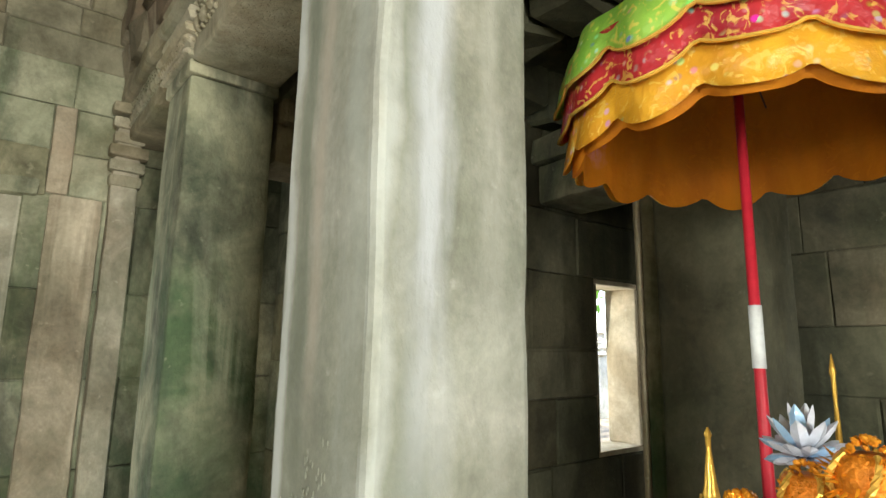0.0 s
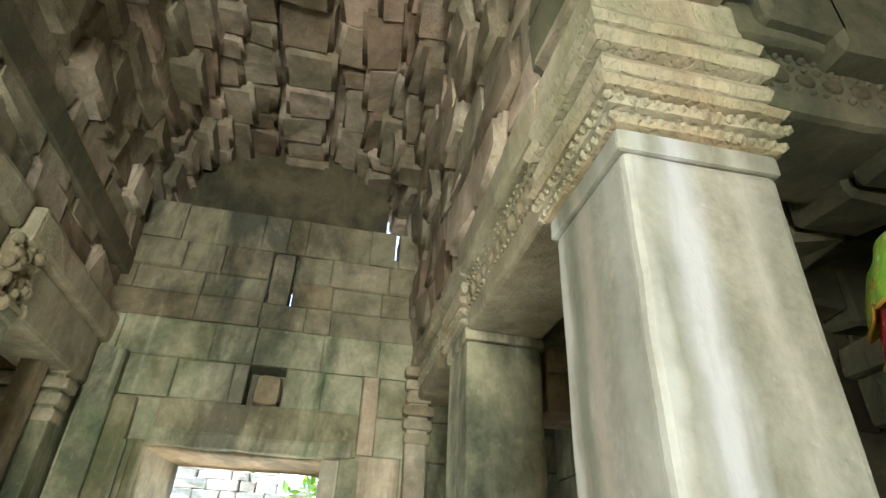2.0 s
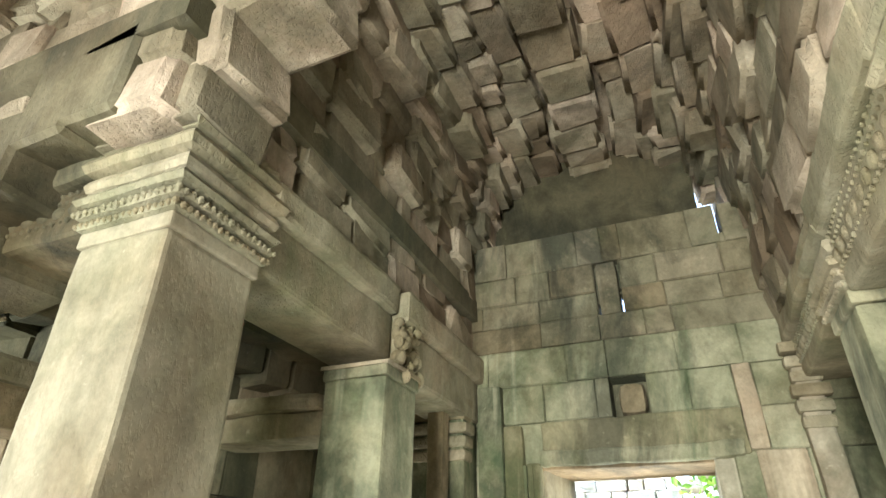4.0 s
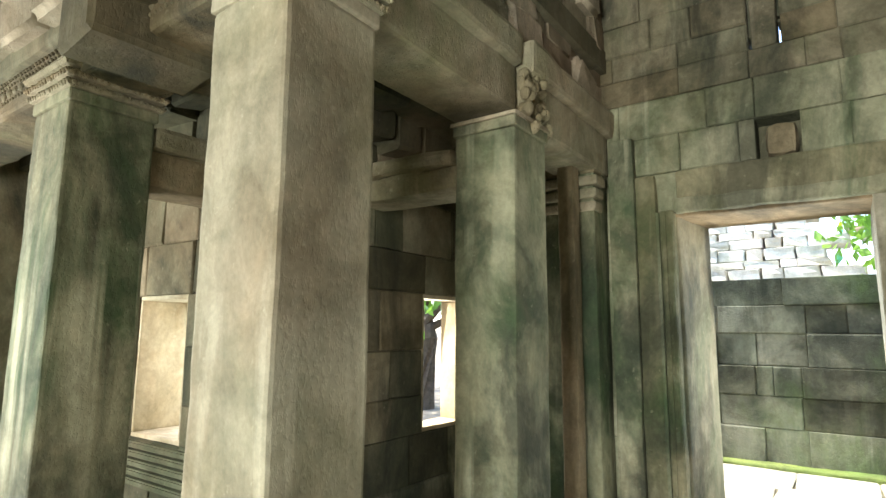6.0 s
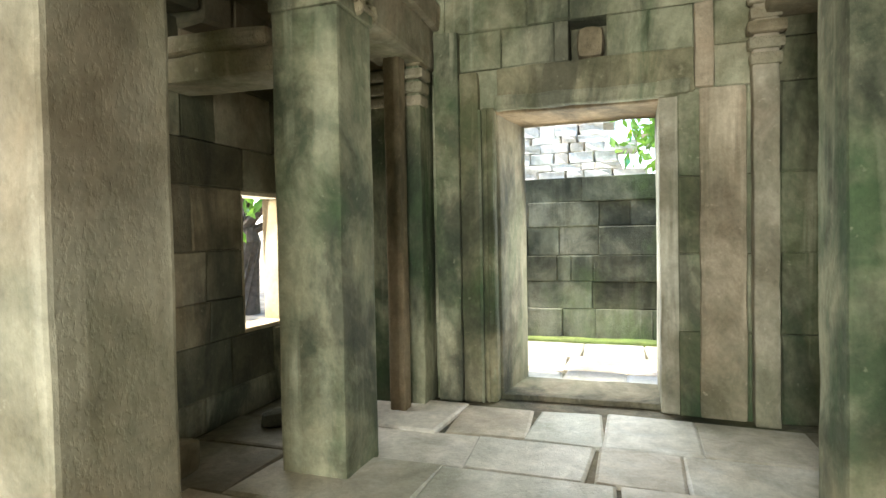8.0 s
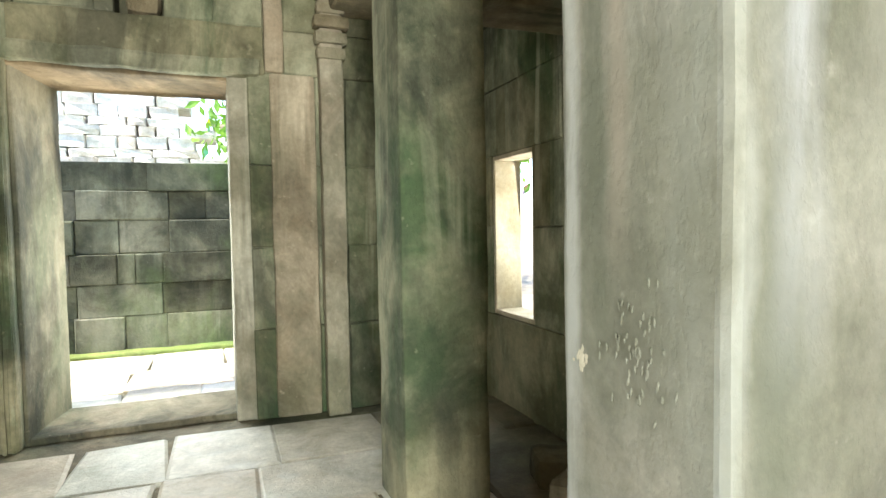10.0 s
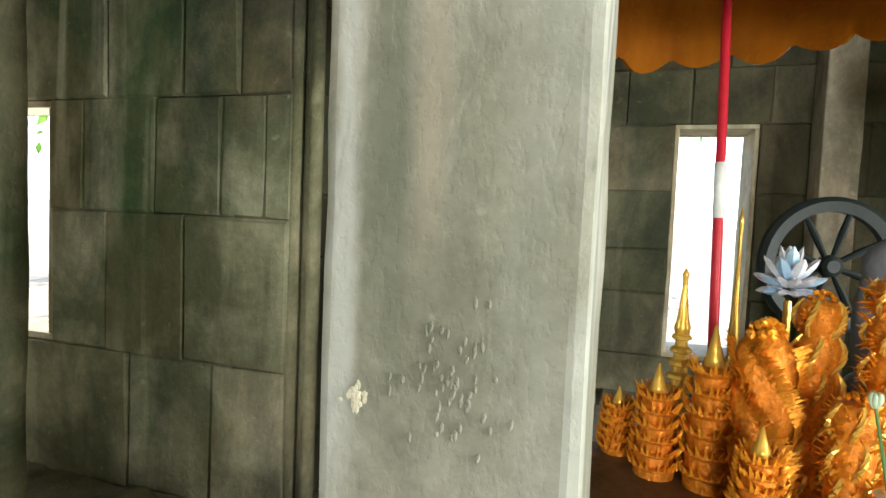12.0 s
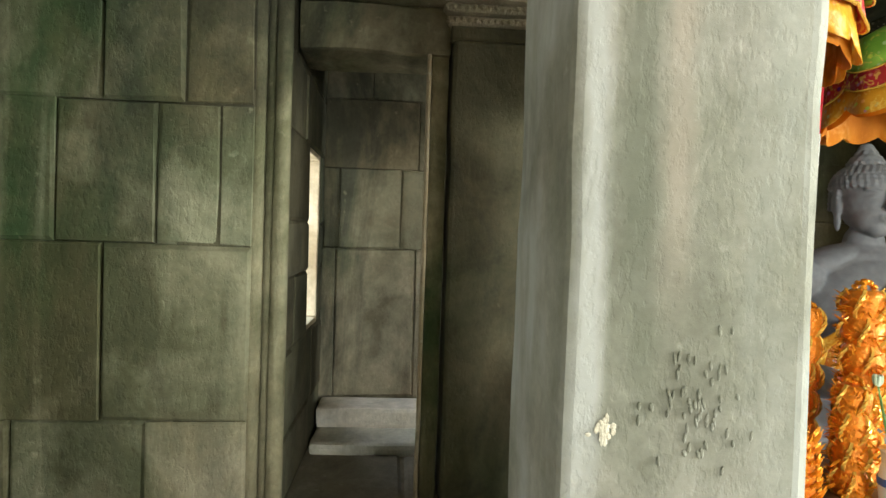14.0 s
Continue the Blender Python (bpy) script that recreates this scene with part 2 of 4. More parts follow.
M_NEAR = streaked("lime_streaked_sandstone", ((.245, .246, .212), (.155, .16, .132), (.135, .15, .108), .4, .25, .3, .5, .3, .1, .9, .004, False, .12, .25), (
    (0, -.13, .10, .0, .1, (.098, .106, .074), .55, -1), (0, -.09, .085, 1.0, 1.55, (.38, .38, .39), .66, -1), (0, -.215, .04, .3, .8, (.34, .345, .315), .6, -1), (0, .11, .05, .9, 1.9, (.31, .30, .25), .5, -1),
    (1, .11, .07, .9, 1.2, (.09, .096, .066), .7, 0), (1, .205, .045, .2, .4, (.36, .36, .335), .65, 0), (1, .03, .05, 1.2, 1.5, (.27, .225, .175), .5, 0), (1, -.15, .06, .6, 1.6, (.25, .26, .225), .5, 0)))

# ---- mesh helpers ----


def finish(name, bm, mat, parent=None, smooth=False, label=""):
    me = bpy.data.meshes.new(name)
    bmesh.ops.recalc_face_normals(bm, faces=bm.faces[:])
    bm.to_mesh(me)
    bm.free()
    me.materials.append(mat)
    if smooth:
        me.shade_smooth()
    ob = new(name, me)
    if parent is not None:
        ob.parent = parent
    if label:
        ob["label"] = label
    return ob


def part(name, bm, mat, parent, label="", smooth=False):
    return finish(name, bm, mat, parent, smooth, label)


def thing(name, at, label, category, group="", kind="", rz=0.0):
    ob = new(name)
    ob.empty_display_size = .1
    ob.matrix_world = pose(*at, 0, 0, rz)
    return tagged(ob, label, category, group, kind)


def add_box(bm, x0, x1, y0, y1, z0, z1, m=None):
    q = Matrix.Translation(((x0 + x1) / 2, (y0 + y1) / 2, (z0 + z1) / 2)) @ Matrix.Diagonal((abs(x1 - x0), abs(y1 - y0), abs(z1 - z0), 1))
    return bmesh.ops.create_cube(bm, size=1, matrix=(m @ q) if m else q)["verts"]


def rough_box(x0, x1, y0, y1, z0, z1, bevel=.02, step=.16, amp=.006, seed=0.0):
    """A block of stone with rounded, uneven edges."""
    bm = bmesh.new()
    add_box(bm, x0, x1, y0, y1, z0, z1)
    bmesh.ops.bevel(bm, geom=bm.edges[:], offset=bevel, segments=2, affect="EDGES", profile=.6)
    for axis, a, b in ((0, x0, x1), (1, y0, y1), (2, z0, z1)):
        n = int(abs(b - a) / step)
        no = Vector([1.0 if k == axis else 0.0 for k in range(3)])
        for k in range(1, n):
            co = no * (a + (b - a) * k / n)
            bmesh.ops.bisect_plane(bm, geom=bm.verts[:] + bm.edges[:] + bm.faces[:], plane_co=co, plane_no=no)
    for v in bm.verts:
        p = v.co * 3.1 + Vector((seed, seed * 2, seed * 3))
        v.co += noise.noise_vector(p) * amp + noise.noise_vector(p * 4) * amp * .6
    return bm


def lathe(profile, seg=16, m=None, bm=None):
    bm = bm or bmesh.new()
    rings = []
    for r, z in profile:
        ring = []
        for k in range(seg):
            a = 2 * math.pi * k / seg
            co = Vector((r * math.cos(a), r * math.sin(a), z))
            ring.append(bm.verts.new(m @ co if m else co))
        rings.append(ring)
    for a, b in zip(rings, rings[1:]):
        for k in range(seg):
            bm.faces.new((a[k], a[(k + 1) % seg], b[(k + 1) % seg], b[k]))
    bm.faces.new(rings[0][::-1])
    bm.faces.new(rings[-1])
    return bm


def tube(bm, pts, radii, seg=8):
    rings = []
    for i, (p, r) in enumerate(zip(pts, radii)):
        d = (Vector(pts[min(i + 1, len(pts) - 1)]) - Vector(pts[max(i - 1, 0)])).normalized()
        q = d.to_track_quat("Z", "Y").to_matrix()
        rings.append([bm.verts.new(Vector(p) + q @ Vector((r * math.cos(2 * math.pi * k / seg), r * math.sin(2 * math.pi * k / seg), 0))) for k in range(seg)])
    for a, b in zip(rings, rings[1:]):
        for k in range(seg):
            bm.faces.new((a[k], a[(k + 1) % seg], b[(k + 1) % seg], b[k]))
    bm.faces.new(rings[0][::-1])
    bm.faces.new(rings[-1])
    return bm


rng = random.Random(7)


def block_mesh(name, mat, w, h, d, wear=.015):
    """One wall block in its own space: u along x, height along z, face towards -y."""
    j = lambda s: rng.uniform(-s, s)
    hw, hh, c = w / 2, h / 2, min(.010, w * .06, h * .06) * rng.uniform(.7, 1.4)
    back = [(-hw, d, -hh), (hw, d, -hh), (hw, d, hh), (-hw, d, hh)]
    rim = [(x, c, z) for x, _, z in back]
    face = [(x * (1 - c / hw) + j(wear * .5), j(wear * .4), z * (1 - c / hh) + j(wear * .5)) for x, _, z in back]
    f = [(8, 9, 10, 11)] + [(a, (a + 1) % 4, 4 + (a + 1) % 4, 4 + a) for a in range(4)] + [(4 + a, 4 + (a + 1) % 4, 8 + (a + 1) % 4, 8 + a) for a in range(4)]
    me = bpy.data.meshes.new(name)
    me.from_pydata(back + rim + face, [], f)
    me.materials.append(mat)
    me.update()
    return me


PENDING = []


def stone_wall(name, along, plane, face, u0, u1, z0, z1, thick, openings, mat, course=.36, length=.62, core_mat=None, pieces=True, jut=.008, depth=.05, courses=None, mats=None):
    """A wall along x or y, its face turned to +1 or -1 of the other axis; openings are (u0, u1, z0, z1). Blocks follow later."""
    us = sorted({u0, u1, *[o[0] for o in openings], *[o[1] for o in openings]})
    zs = sorted({z0, z1, *[o[2] for o in openings], *[o[3] for o in openings]})
    us, zs = [u for u in us if u0 <= u <= u1], [z for z in zs if z0 <= z <= z1]
    bm = bmesh.new()
    near, far = plane - face * (depth * .6), plane - face * thick
    for a, b in zip(us, us[1:]):
        for c, d in zip(zs, zs[1:]):
            if any(o[0] < (a + b) / 2 < o[1] and o[2] < (c + d) / 2 < o[3] for o in openings):
                continue
            lo, hi = min(near, far), max(near, far)
            add_box(bm, *((a, b, lo, hi) if along == "x" else (lo, hi, a, b)), c, d)
    ob = finish(name, bm, core_mat or mat)
    tagged(ob, kind="structure")
    if pieces:
        PENDING.append((ob, along, plane, face, u0, u1, z0, z1, openings, mats or (mat,), course, length, jut, depth, courses))
    return ob


def lay_block(ob, along, plane, face, u, w, c, d, mats, jut, depth):
    me = block_mesh("block", rng.choice(mats), w - .003, d - c - .003, depth)
    blk = new("block", me)
    p = plane + face * rng.uniform(0, jut)
    um, zm = u + w / 2, (c + d) / 2
    turn = {("x", -1): 0, ("x", 1): 180, ("y", 1): 90, ("y", -1): -90}[along, face]
    blk.matrix_world = pose(*((um, p) if along == "x" else (p, um)), zm, 0, rng.uniform(-.5, .5), turn)
    blk.parent = ob


def lay_blocks(ob, along, plane, face, u0, u1, z0, z1, openings, mats, course, length, jut, depth, courses):
    """Blocks in courses: the given ones, or courses of chance heights between the openings' levels."""
    rows = courses
    if rows is None:
        rows = []
        stops = sorted({z0, z1, *[z for o in openings for z in o[2:] if z0 < z < z1]})
        for a, b in zip(stops, stops[1:]):
            n = max(1, round((b - a) / course))
            cuts = [a] + [a + (b - a) * (k + rng.uniform(-.26, .26)) / n for k in range(1, n)] + [b]
            rows += [(c, d, ()) for c, d in zip(cuts, cuts[1:])]
    for c, d, joints in rows:
        spans = [(u0, u1)]
        for o in openings:
            if o[2] < (c + d) / 2 < o[3]:
                spans = [t for q in spans for t in ((q[0], min(q[1], o[0])), (max(q[0], o[1]), q[1])) if t[1] - t[0] > .02]
        for s0, s1 in spans:
            stops = [s0] + [j for j in joints if s0 + .03 < j < s1 - .03] + [s1]
            for a, b in zip(stops, stops[1:]):
                u = a
                while u < b - .01:
                    w = length * rng.uniform(.6, 1.75)
                    if b - u - w < length * .45 or (joints and b - a < length * 2):
                        w = b - u
                    lay_block(ob, along, plane, face, u, w, c, d, mats, jut, depth)
                    u += w


# ---- the large structure ----
D = 4.96           # inner face of the north wall
WX, EX = -2.36, 2.67   # side walls of the north arm
NB = 2.74          # north wall of the two side arms

bm = bmesh.new()
add_box(bm, -400, 400, -400, 400, -.5, -.07)
tagged(finish("ground", bm, M_GROUND), kind="structure")
bm = bmesh.new()
add_box(bm, -7, 7, -6, 5.5, -.069, -.03)
floor = tagged(finish("floor", bm, M_WALL_BROWN), kind="structure")
bm = bmesh.new()
add_box(bm, -6, 6.5, 5.6, 7.9, -.069, -.03)
pavement = tagged(finish("pavement", bm, M_WALL_BROWN), kind="structure")

DOOR = (-.52, .90, -.03, 2.42)
LOW = [(-.03, .62, (-1.5, 1.06, 1.36, 1.58)), (.62, 1.2, (-1.5, 1.06, 1.36, 1.58)), (1.2, 1.78, (-1.5, 1.06, 1.36, 1.58)), (1.78, 2.42, (-1.5, 1.06, 1.36, 1.58)),
       (2.42, 2.73, (-1.9, -1.5, -.46, -.02, .58, 1.02, 1.15, 1.5)), (2.73, 3.05, (-1.9, -1.5, -.91, -.43, .0, .11, .40, .70, 1.02, 1.15, 1.5)),
       (3.05, 3.37, (-1.5, -.91, -.22, .12, .66, 1.12))]
wall_north = stone_wall("wall_north", "x", D, -1, WX - .24, EX + .24, -.03, 3.37, .5, [DOOR, (.11, .40, 2.73, 3.05)], M_WALL, .31, .75, courses=LOW, jut=.014)
PLUG = (.105, .325, 3.60, 4.10)
HIGH = [(3.37, 3.60, (-.41, .1, .47, .69)), (3.60, 3.82, (-.95, -.41, .67, 1.1)), (3.82, 4.10, (-.62, -.3, .63, 1.15)), (4.10, 4.47, (-.7, -.02, .2, .37, .95))]
wall_north_upper = stone_wall("wall_north_upper", "x", D, -1, WX - .3, EX + .3, 3.37, 4.47, .25, [PLUG, (1.18, 1.215, 4.2, 4.47)], M_WALL_BROWN, .55, .7, courses=HIGH, jut=.012)
tagged(finish("wall_north_plug", rough_box(.128, .302, D - .012, D + .2, 3.59, 4.09, .03, .12, .008, 59), M_WALL_BROWN), kind="structure")
bm = bmesh.new()
for x0, x1, z0, z1 in ((.10, .13, 3.74, 4.105), (.30, .33, 3.86, 4.105), (.304, .325, 3.805, 3.83)):
    add_box(bm, x0, x1, D + .1, D + .24, z0, z1)
tagged(finish("wall_north_slot_backing", bm, M_WALL_BROWN), kind="structure")
tagged(finish("wall_north_core", rough_box(.0, .55, D + .24, D + .49, 2.6, 3.2, .01, .3, .005), M_WALL), kind="structure")
for nm, x0, x1, z0, z1 in (("wall_north_back_west", WX - .1, DOOR[0], -.03, 3.1), ("wall_north_back_east", DOOR[1], EX + .1, -.03, 3.1), ("wall_north_back_head", DOOR[0], DOOR[1], 2.5, 3.1)):
    tagged(finish(nm, rough_box(x0, x1, D + .502, D + .78, z0, z1, .02, .4, .006, x0), M_WALL_BROWN), kind="structure")
EAST = [(-.03, .64, (3.12, 3.62)), (.64, 1.32, (3.29, 3.75)), (1.32, 1.86, (2.86, 3.10, 3.47, 3.9)), (1.86, 2.36, (3.0, 3.3, 3.75, 4.3)), (2.36, 2.9, (3.2, 3.8, 4.3))]
wall_east = stone_wall("wall_east", "y", EX, -1, NB, D, -.03, 2.9, .25, [(4.12, 4.75, .64, 1.86)], M_WALL, .42, .8, courses=EAST, jut=.016)
wall_west = stone_wall("wall_west", "y", WX, 1, NB, D, -.03, 2.9, .25, [(4.12, 4.75, .62, 1.76)], M_WALL, .42, .55, mats=(M_WALL_SHADED, M_WALL_BROWN))
wall_arm_east = stone_wall("wall_arm_east", "x", NB, -1, EX, 6.0, -.03, 2.9, .28, [(3.98, 4.50, .76, 1.92)], M_WALL_SHADED, .42, .6)
wall_arm_west = stone_wall("wall_arm_west", "x", NB, -1, -6.2, WX, -.03, 2.9, .5, [(-4.35, -3.6, .57, 1.72)], M_WALL_BROWN, .42, .6, mats=(M_WALL_SHADED, M_WALL_BROWN))
wall_end_east = stone_wall("wall_end_east", "y", 5.4, -1, -2.8, NB, -.03, 5.5, .5, [(.42, 1.02, .3, 2.16)], M_WALL_SHADED, .45, .6)
wall_false_door = stone_wall("wall_false_door", "y", 4.62, -1, 1.93, NB, -.03, 2.9, .3, [], M_WALL_BROWN, .75, .8, courses=[(-.03, .2, ()), (.2, 1.28, (2.06, 2.64)), (1.28, 1.86, (2.18, 2.62)), (1.86, 2.36, (2.06,)), (2.36, 2.9, (2.4,))], jut=.03)
wall_end_west = stone_wall("wall_end_west", "y", -6.2, 1, -2.8, NB, -.03, 5.5, .5, [(-.9, .8, 0, 2.5)], M_WALL_BROWN, .45, .6, pieces=False)
wall_south = stone_wall("wall_south", "x", -4.85, 1, -2.4, 2.7, -.03, 5.5, .5, [(-.8, 1.2, 0, 2.85)], M_WALL_BROWN, pieces=False)
wall_south_east = stone_wall("wall_south_east", "y", 2.7, -1, -4.85, -2.8, -.03, 2.9, .5, [], M_WALL_BROWN, pieces=False)
wall_south_west = stone_wall("wall_south_west", "y", -2.4, 1, -4.85, -2.8, -.03, 2.9, .5, [], M_WALL_BROWN, pieces=False)
wall_arm_south_east = stone_wall("wall_arm_south_east", "x", -2.8, 1, 2.7, 5.9, -.03, 2.9, .5, [], M_WALL_BROWN, pieces=False)
wall_arm_south_west = stone_wall("wall_arm_south_west", "x", -2.8, 1, -6.7, -2.4, -.03, 2.9, .5, [(-4.6, -3.8, .7, 1.9)], M_WALL_BROWN, pieces=False)



def window(name, along, plane, face, o, thick):
    """Worn stone slabs that line a window's opening."""
    ob = tagged(new(name), kind="structure")
    lo, hi = sorted((plane - face * .012, plane - face * (thick - .01)))
    t = .035
    for nm, u0, u1, z0, z1 in (("sill", o[0], o[1], o[2], o[2] + t), ("head", o[0], o[1], o[3] - t, o[3]), ("reveal", o[0], o[0] + t, o[2] + t, o[3] - t), ("reveal", o[1] - t, o[1], o[2] + t, o[3] - t)):
        part(nm, rough_box(*((u0, u1, lo, hi) if along == "x" else (lo, hi, u0, u1)), z0, z1, .008, .15, .003, u0), M_REVEAL, ob)


window("window_1", "y", EX, -1, (4.12, 4.75, .64, 1.86), .25)
window("window_2", "y", WX, 1, (4.12, 4.75, .62, 1.76), .25)
window("window_3", "x", NB, -1, (3.98, 4.50, .76, 1.92), .28)
window("window_4", "x", NB, -1, (-4.35, -3.6, .57, 1.72), .5)
window("window_5", "y", 5.4, -1, (.42, 1.02, .3, 2.16), .5)

# the gable above the door wall steps back
tagged(finish("wall_gable", rough_box(-1.5, 1.11, D + .35, D + .6, 4.45, 6.0, .02, .3, .02), M_WALL_SHADED), kind="structure")


bm = bmesh.new()
for k, (rx, ry) in enumerate(((.0, -.10), (.045, -.05), (.0, -.005))):
    lathe([(.032, -.03), (.034, .9), (.031, 1.8), (.033, 2.7)], 10, Matrix.Translation((EX + .035 + rx, NB + ry, 0)), bm)
tagged(finish("trim_corner_mouldings", bm, M_WALL, smooth=True), kind="structure")

# ---- vaults ----
def vault(name, along, centre, half, a, b, spring, knee, peak, seed, mat=M_VAULT):
    """Corbelled blocks over an arm: upright courses from spring to knee, then closing to the peak."""
    r = random.Random(seed)
    bm = bmesh.new()
    rows = []
    z = spring
    while z < knee - .05:
        h = r.uniform(.24, .34)
        rows.append((half, z, min(h, knee - z + .02)))
        z += h
    n = 8
    for k in range(n):
        t0, t1 = k / n * math.pi / 2, (k + 1) / n * math.pi / 2
        rows.append((half * math.cos(t0) ** .85 - .02, knee + (peak - knee) * math.sin(t0), (peak - knee) * (math.sin(t1) - math.sin(t0)) + .05))
    for side in (-1, 1):
        for x, z, h in rows:
            u = a - r.uniform(0, .2)
            while u < b:
                w = r.uniform(.2, .6)
                flat = z < knee - .06
                inn = max(.0, x + (r.uniform(-.03, .04) if flat else r.uniform(-.07, .06)))
                k_t = .3 if flat else 1.0
                tilt = pose(0, 0, 0, r.uniform(-4, 4) * k_t, r.uniform(-6, 6) * k_t, r.uniform(-5, 5) * k_t)
                m = Matrix.Translation((side * (inn + .24) + centre, u + w / 2, z + h / 2)) @ tilt
                if along == "x":
                    m = Matrix(((0, 1, 0, 0), (1, 0, 0, 0), (0, 0, 1, 0), (0, 0, 0, 1))) @ m
                vs = add_box(bm, -.24, .24, -w / 2 - .02, w / 2 + .005, -h / 2 - .03, h / 2 + .01, m)
                for v in vs:
                    v.co += Vector((r.uniform(-.03, .03), r.uniform(-.03, .03), r.uniform(-.025, .025)))
                u += w
    u = a
    while u < b:
        w = r.uniform(.25, .5)
        m = Matrix.Translation((centre + r.uniform(-.06, .06), u + w / 2, peak + .02 + r.uniform(-.05, .08))) @ pose(0, 0, 0, r.uniform(-5, 5), r.uniform(-5, 5), 0)
        if along == "x":
            m = Matrix(((0, 1, 0, 0), (1, 0, 0, 0), (0, 0, 1, 0), (0, 0, 0, 1))) @ m
        add_box(bm, -.22, .22, -w / 2 - .01, w / 2 + .01, -.14, .14, m)
        u += w
    ed = [e for e in bm.edges]
    bmesh.ops.bevel(bm, geom=ed, offset=.036, segments=3, affect="EDGES")
    for v in bm.verts:
        v.co += noise.noise_vector(v.co * 5) * .03 + noise.noise_vector(v.co * 14) * .008
    for f in bm.faces:
        f.smooth = f.calc_area() < .02
    ob = tagged(finish(name, bm, mat), kind="structure")
    # Unseen shell behind the blocks, added to keep outside light from leaking in.
    bm = bmesh.new()
    for side in (-1, 1):
        for (x, z, h), (x2, z2, h2) in zip(rows, rows[1:] + [(0, peak + .1, .1)]):
            q = [centre + side * (x + .42), centre + side * (x2 + .42), centre + side * (x2 + .6), centre + side * (x + .6)]
            zz = [z, z2 + .02, z2 + .02, z]
            fv = []
            for u in (a, b):
                for xx, zq in zip(q, zz):
                    fv.append(bm.verts.new((xx, u, zq) if along == "y" else (u, xx, zq)))
            for f in ((0, 1, 2, 3), (7, 6, 5, 4), (0, 4, 5, 1), (1, 5, 6, 2), (2, 6, 7, 3), (3, 7, 4, 0)):
                bm.faces.new([fv[i] for i in f])
    lo = (centre - .7, centre + .7)
    add_box(bm, *((lo[0], lo[1], a, b) if along == "y" else (a, b, lo[0], lo[1])), peak + .08, peak + .3)
    tagged(finish(name + "_roof", bm, mat), kind="structure")
    return ob


NX = .17   # axis of the nave
vault("ceiling_north", "y", NX, 1.2, 1.45, D + .55, 3.3, 4.15, 5.5, 11)
vault("ceiling_east", "x", 0.0, 1.38, 1.45, 5.5, 3.3, 3.9, 5.4, 12, M_WALL_SHADED)
vault("ceiling_west", "x", 0.0, 1.42, -6.3, -1.1, 3.3, 3.9, 5.4, 13)
vault("ceiling_south", "y", NX, 1.2, -5.0, -1.4, 3.3, 4.1, 5.5, 14)
tagged(finish("ceiling_crossing", rough_box(-1.6, 1.9, -1.9, 1.95, 5.6, 5.9, .03, .4, .03), M_VAULT), kind="structure")


def half_vault(name, along, inner, outer, a, b, z_in, z_out, seed):
    """Sloping stones from the outer wall up to the beams."""
    r = random.Random(seed)
    bm = bmesh.new()
    n = 4
    for k in range(n):
        p0, p1 = outer + (inner - outer) * k / n, outer + (inner - outer) * (k + 1) / n
        zc = z_out + (z_in - z_out) * math.sin((k + .5) / n * math.pi / 2)
        u = a
        while u < b:
            w = min(r.uniform(.3, .7), b - u + .01)
            j = r.uniform(-.05, .05)
            lo, hi = min(p0, p1) - .03, max(p0, p1) + .03
            vs = add_box(bm, *((lo, hi, u, u + w - .01) if along == "y" else (u, u + w - .01, lo, hi)), zc + j, zc + .45 + j)
            for v in vs:
                v.co += Vector((0, 0, r.uniform(-.04, .04)))
            u += w
    bmesh.ops.bevel(bm, geom=bm.edges[:], offset=.025, segments=1, affect="EDGES")
    lo, hi = min(inner, outer) - .3, max(inner, outer) + .3
    add_box(bm, *((lo, hi, a, b) if along == "y" else (a, b, lo, hi)), max(z_in, z_out) + .35, max(z_in, z_out) + .55)
    tagged(finish(name, bm, M_WALL_SHADED), kind="structure")


half_vault("ceiling_aisle_north_east", "y", 1.75, EX + .1, 1.3, D, 3.35, 2.72, 21)
half_vault("ceiling_aisle_north_west", "y", -1.3, WX - .1, 1.3, D, 3.35, 2.72, 22)
half_vault("ceiling_aisle_east", "x", 1.75, NB + .1, EX, 5.45, 3.35, 2.72, 23)
half_vault("ceiling_aisle_west", "x", 1.9, NB + .1, -6.3, WX, 3.35, 2.72, 24)
half_vault("ceiling_aisle_south_east", "x", -1.75, -2.9, 1.6, 5.45, 3.35, 2.72, 25)
half_vault("ceiling_aisle_south_west", "x", -1.75, -2.9, -6.3, -1.3, 3.35, 2.72, 26)
half_vault("ceiling_aisle_south_arm_east", "y", 1.75, 2.8, -4.9, -2.8, 3.35, 2.72, 27)
half_vault("ceiling_aisle_south_arm_west", "y", -1.3, -2.5, -4.9, -2.8, 3.35, 2.72, 28)


# ---- pillars ----
def bead_row(bm, x0, x1, y0, y1, z, size, step):
    """A string of carved beads round a square."""
    pts = []
    for a, b in (((x0, y0), (x1, y0)), ((x1, y0), (x1, y1)), ((x1, y1), (x0, y1)), ((x0, y1), (x0, y0))):
        n = max(1, round(math.dist(a, b) / step))
        pts += [(a[0] + (b[0] - a[0]) * k / n, a[1] + (b[1] - a[1]) * k / n) for k in range(n)]
    for px, py in pts:
        bmesh.ops.create_icosphere(bm, subdivisions=1, radius=size * rng.uniform(.8, 1.1), matrix=Matrix.Translation((px, py, z + rng.uniform(-.004, .004))))


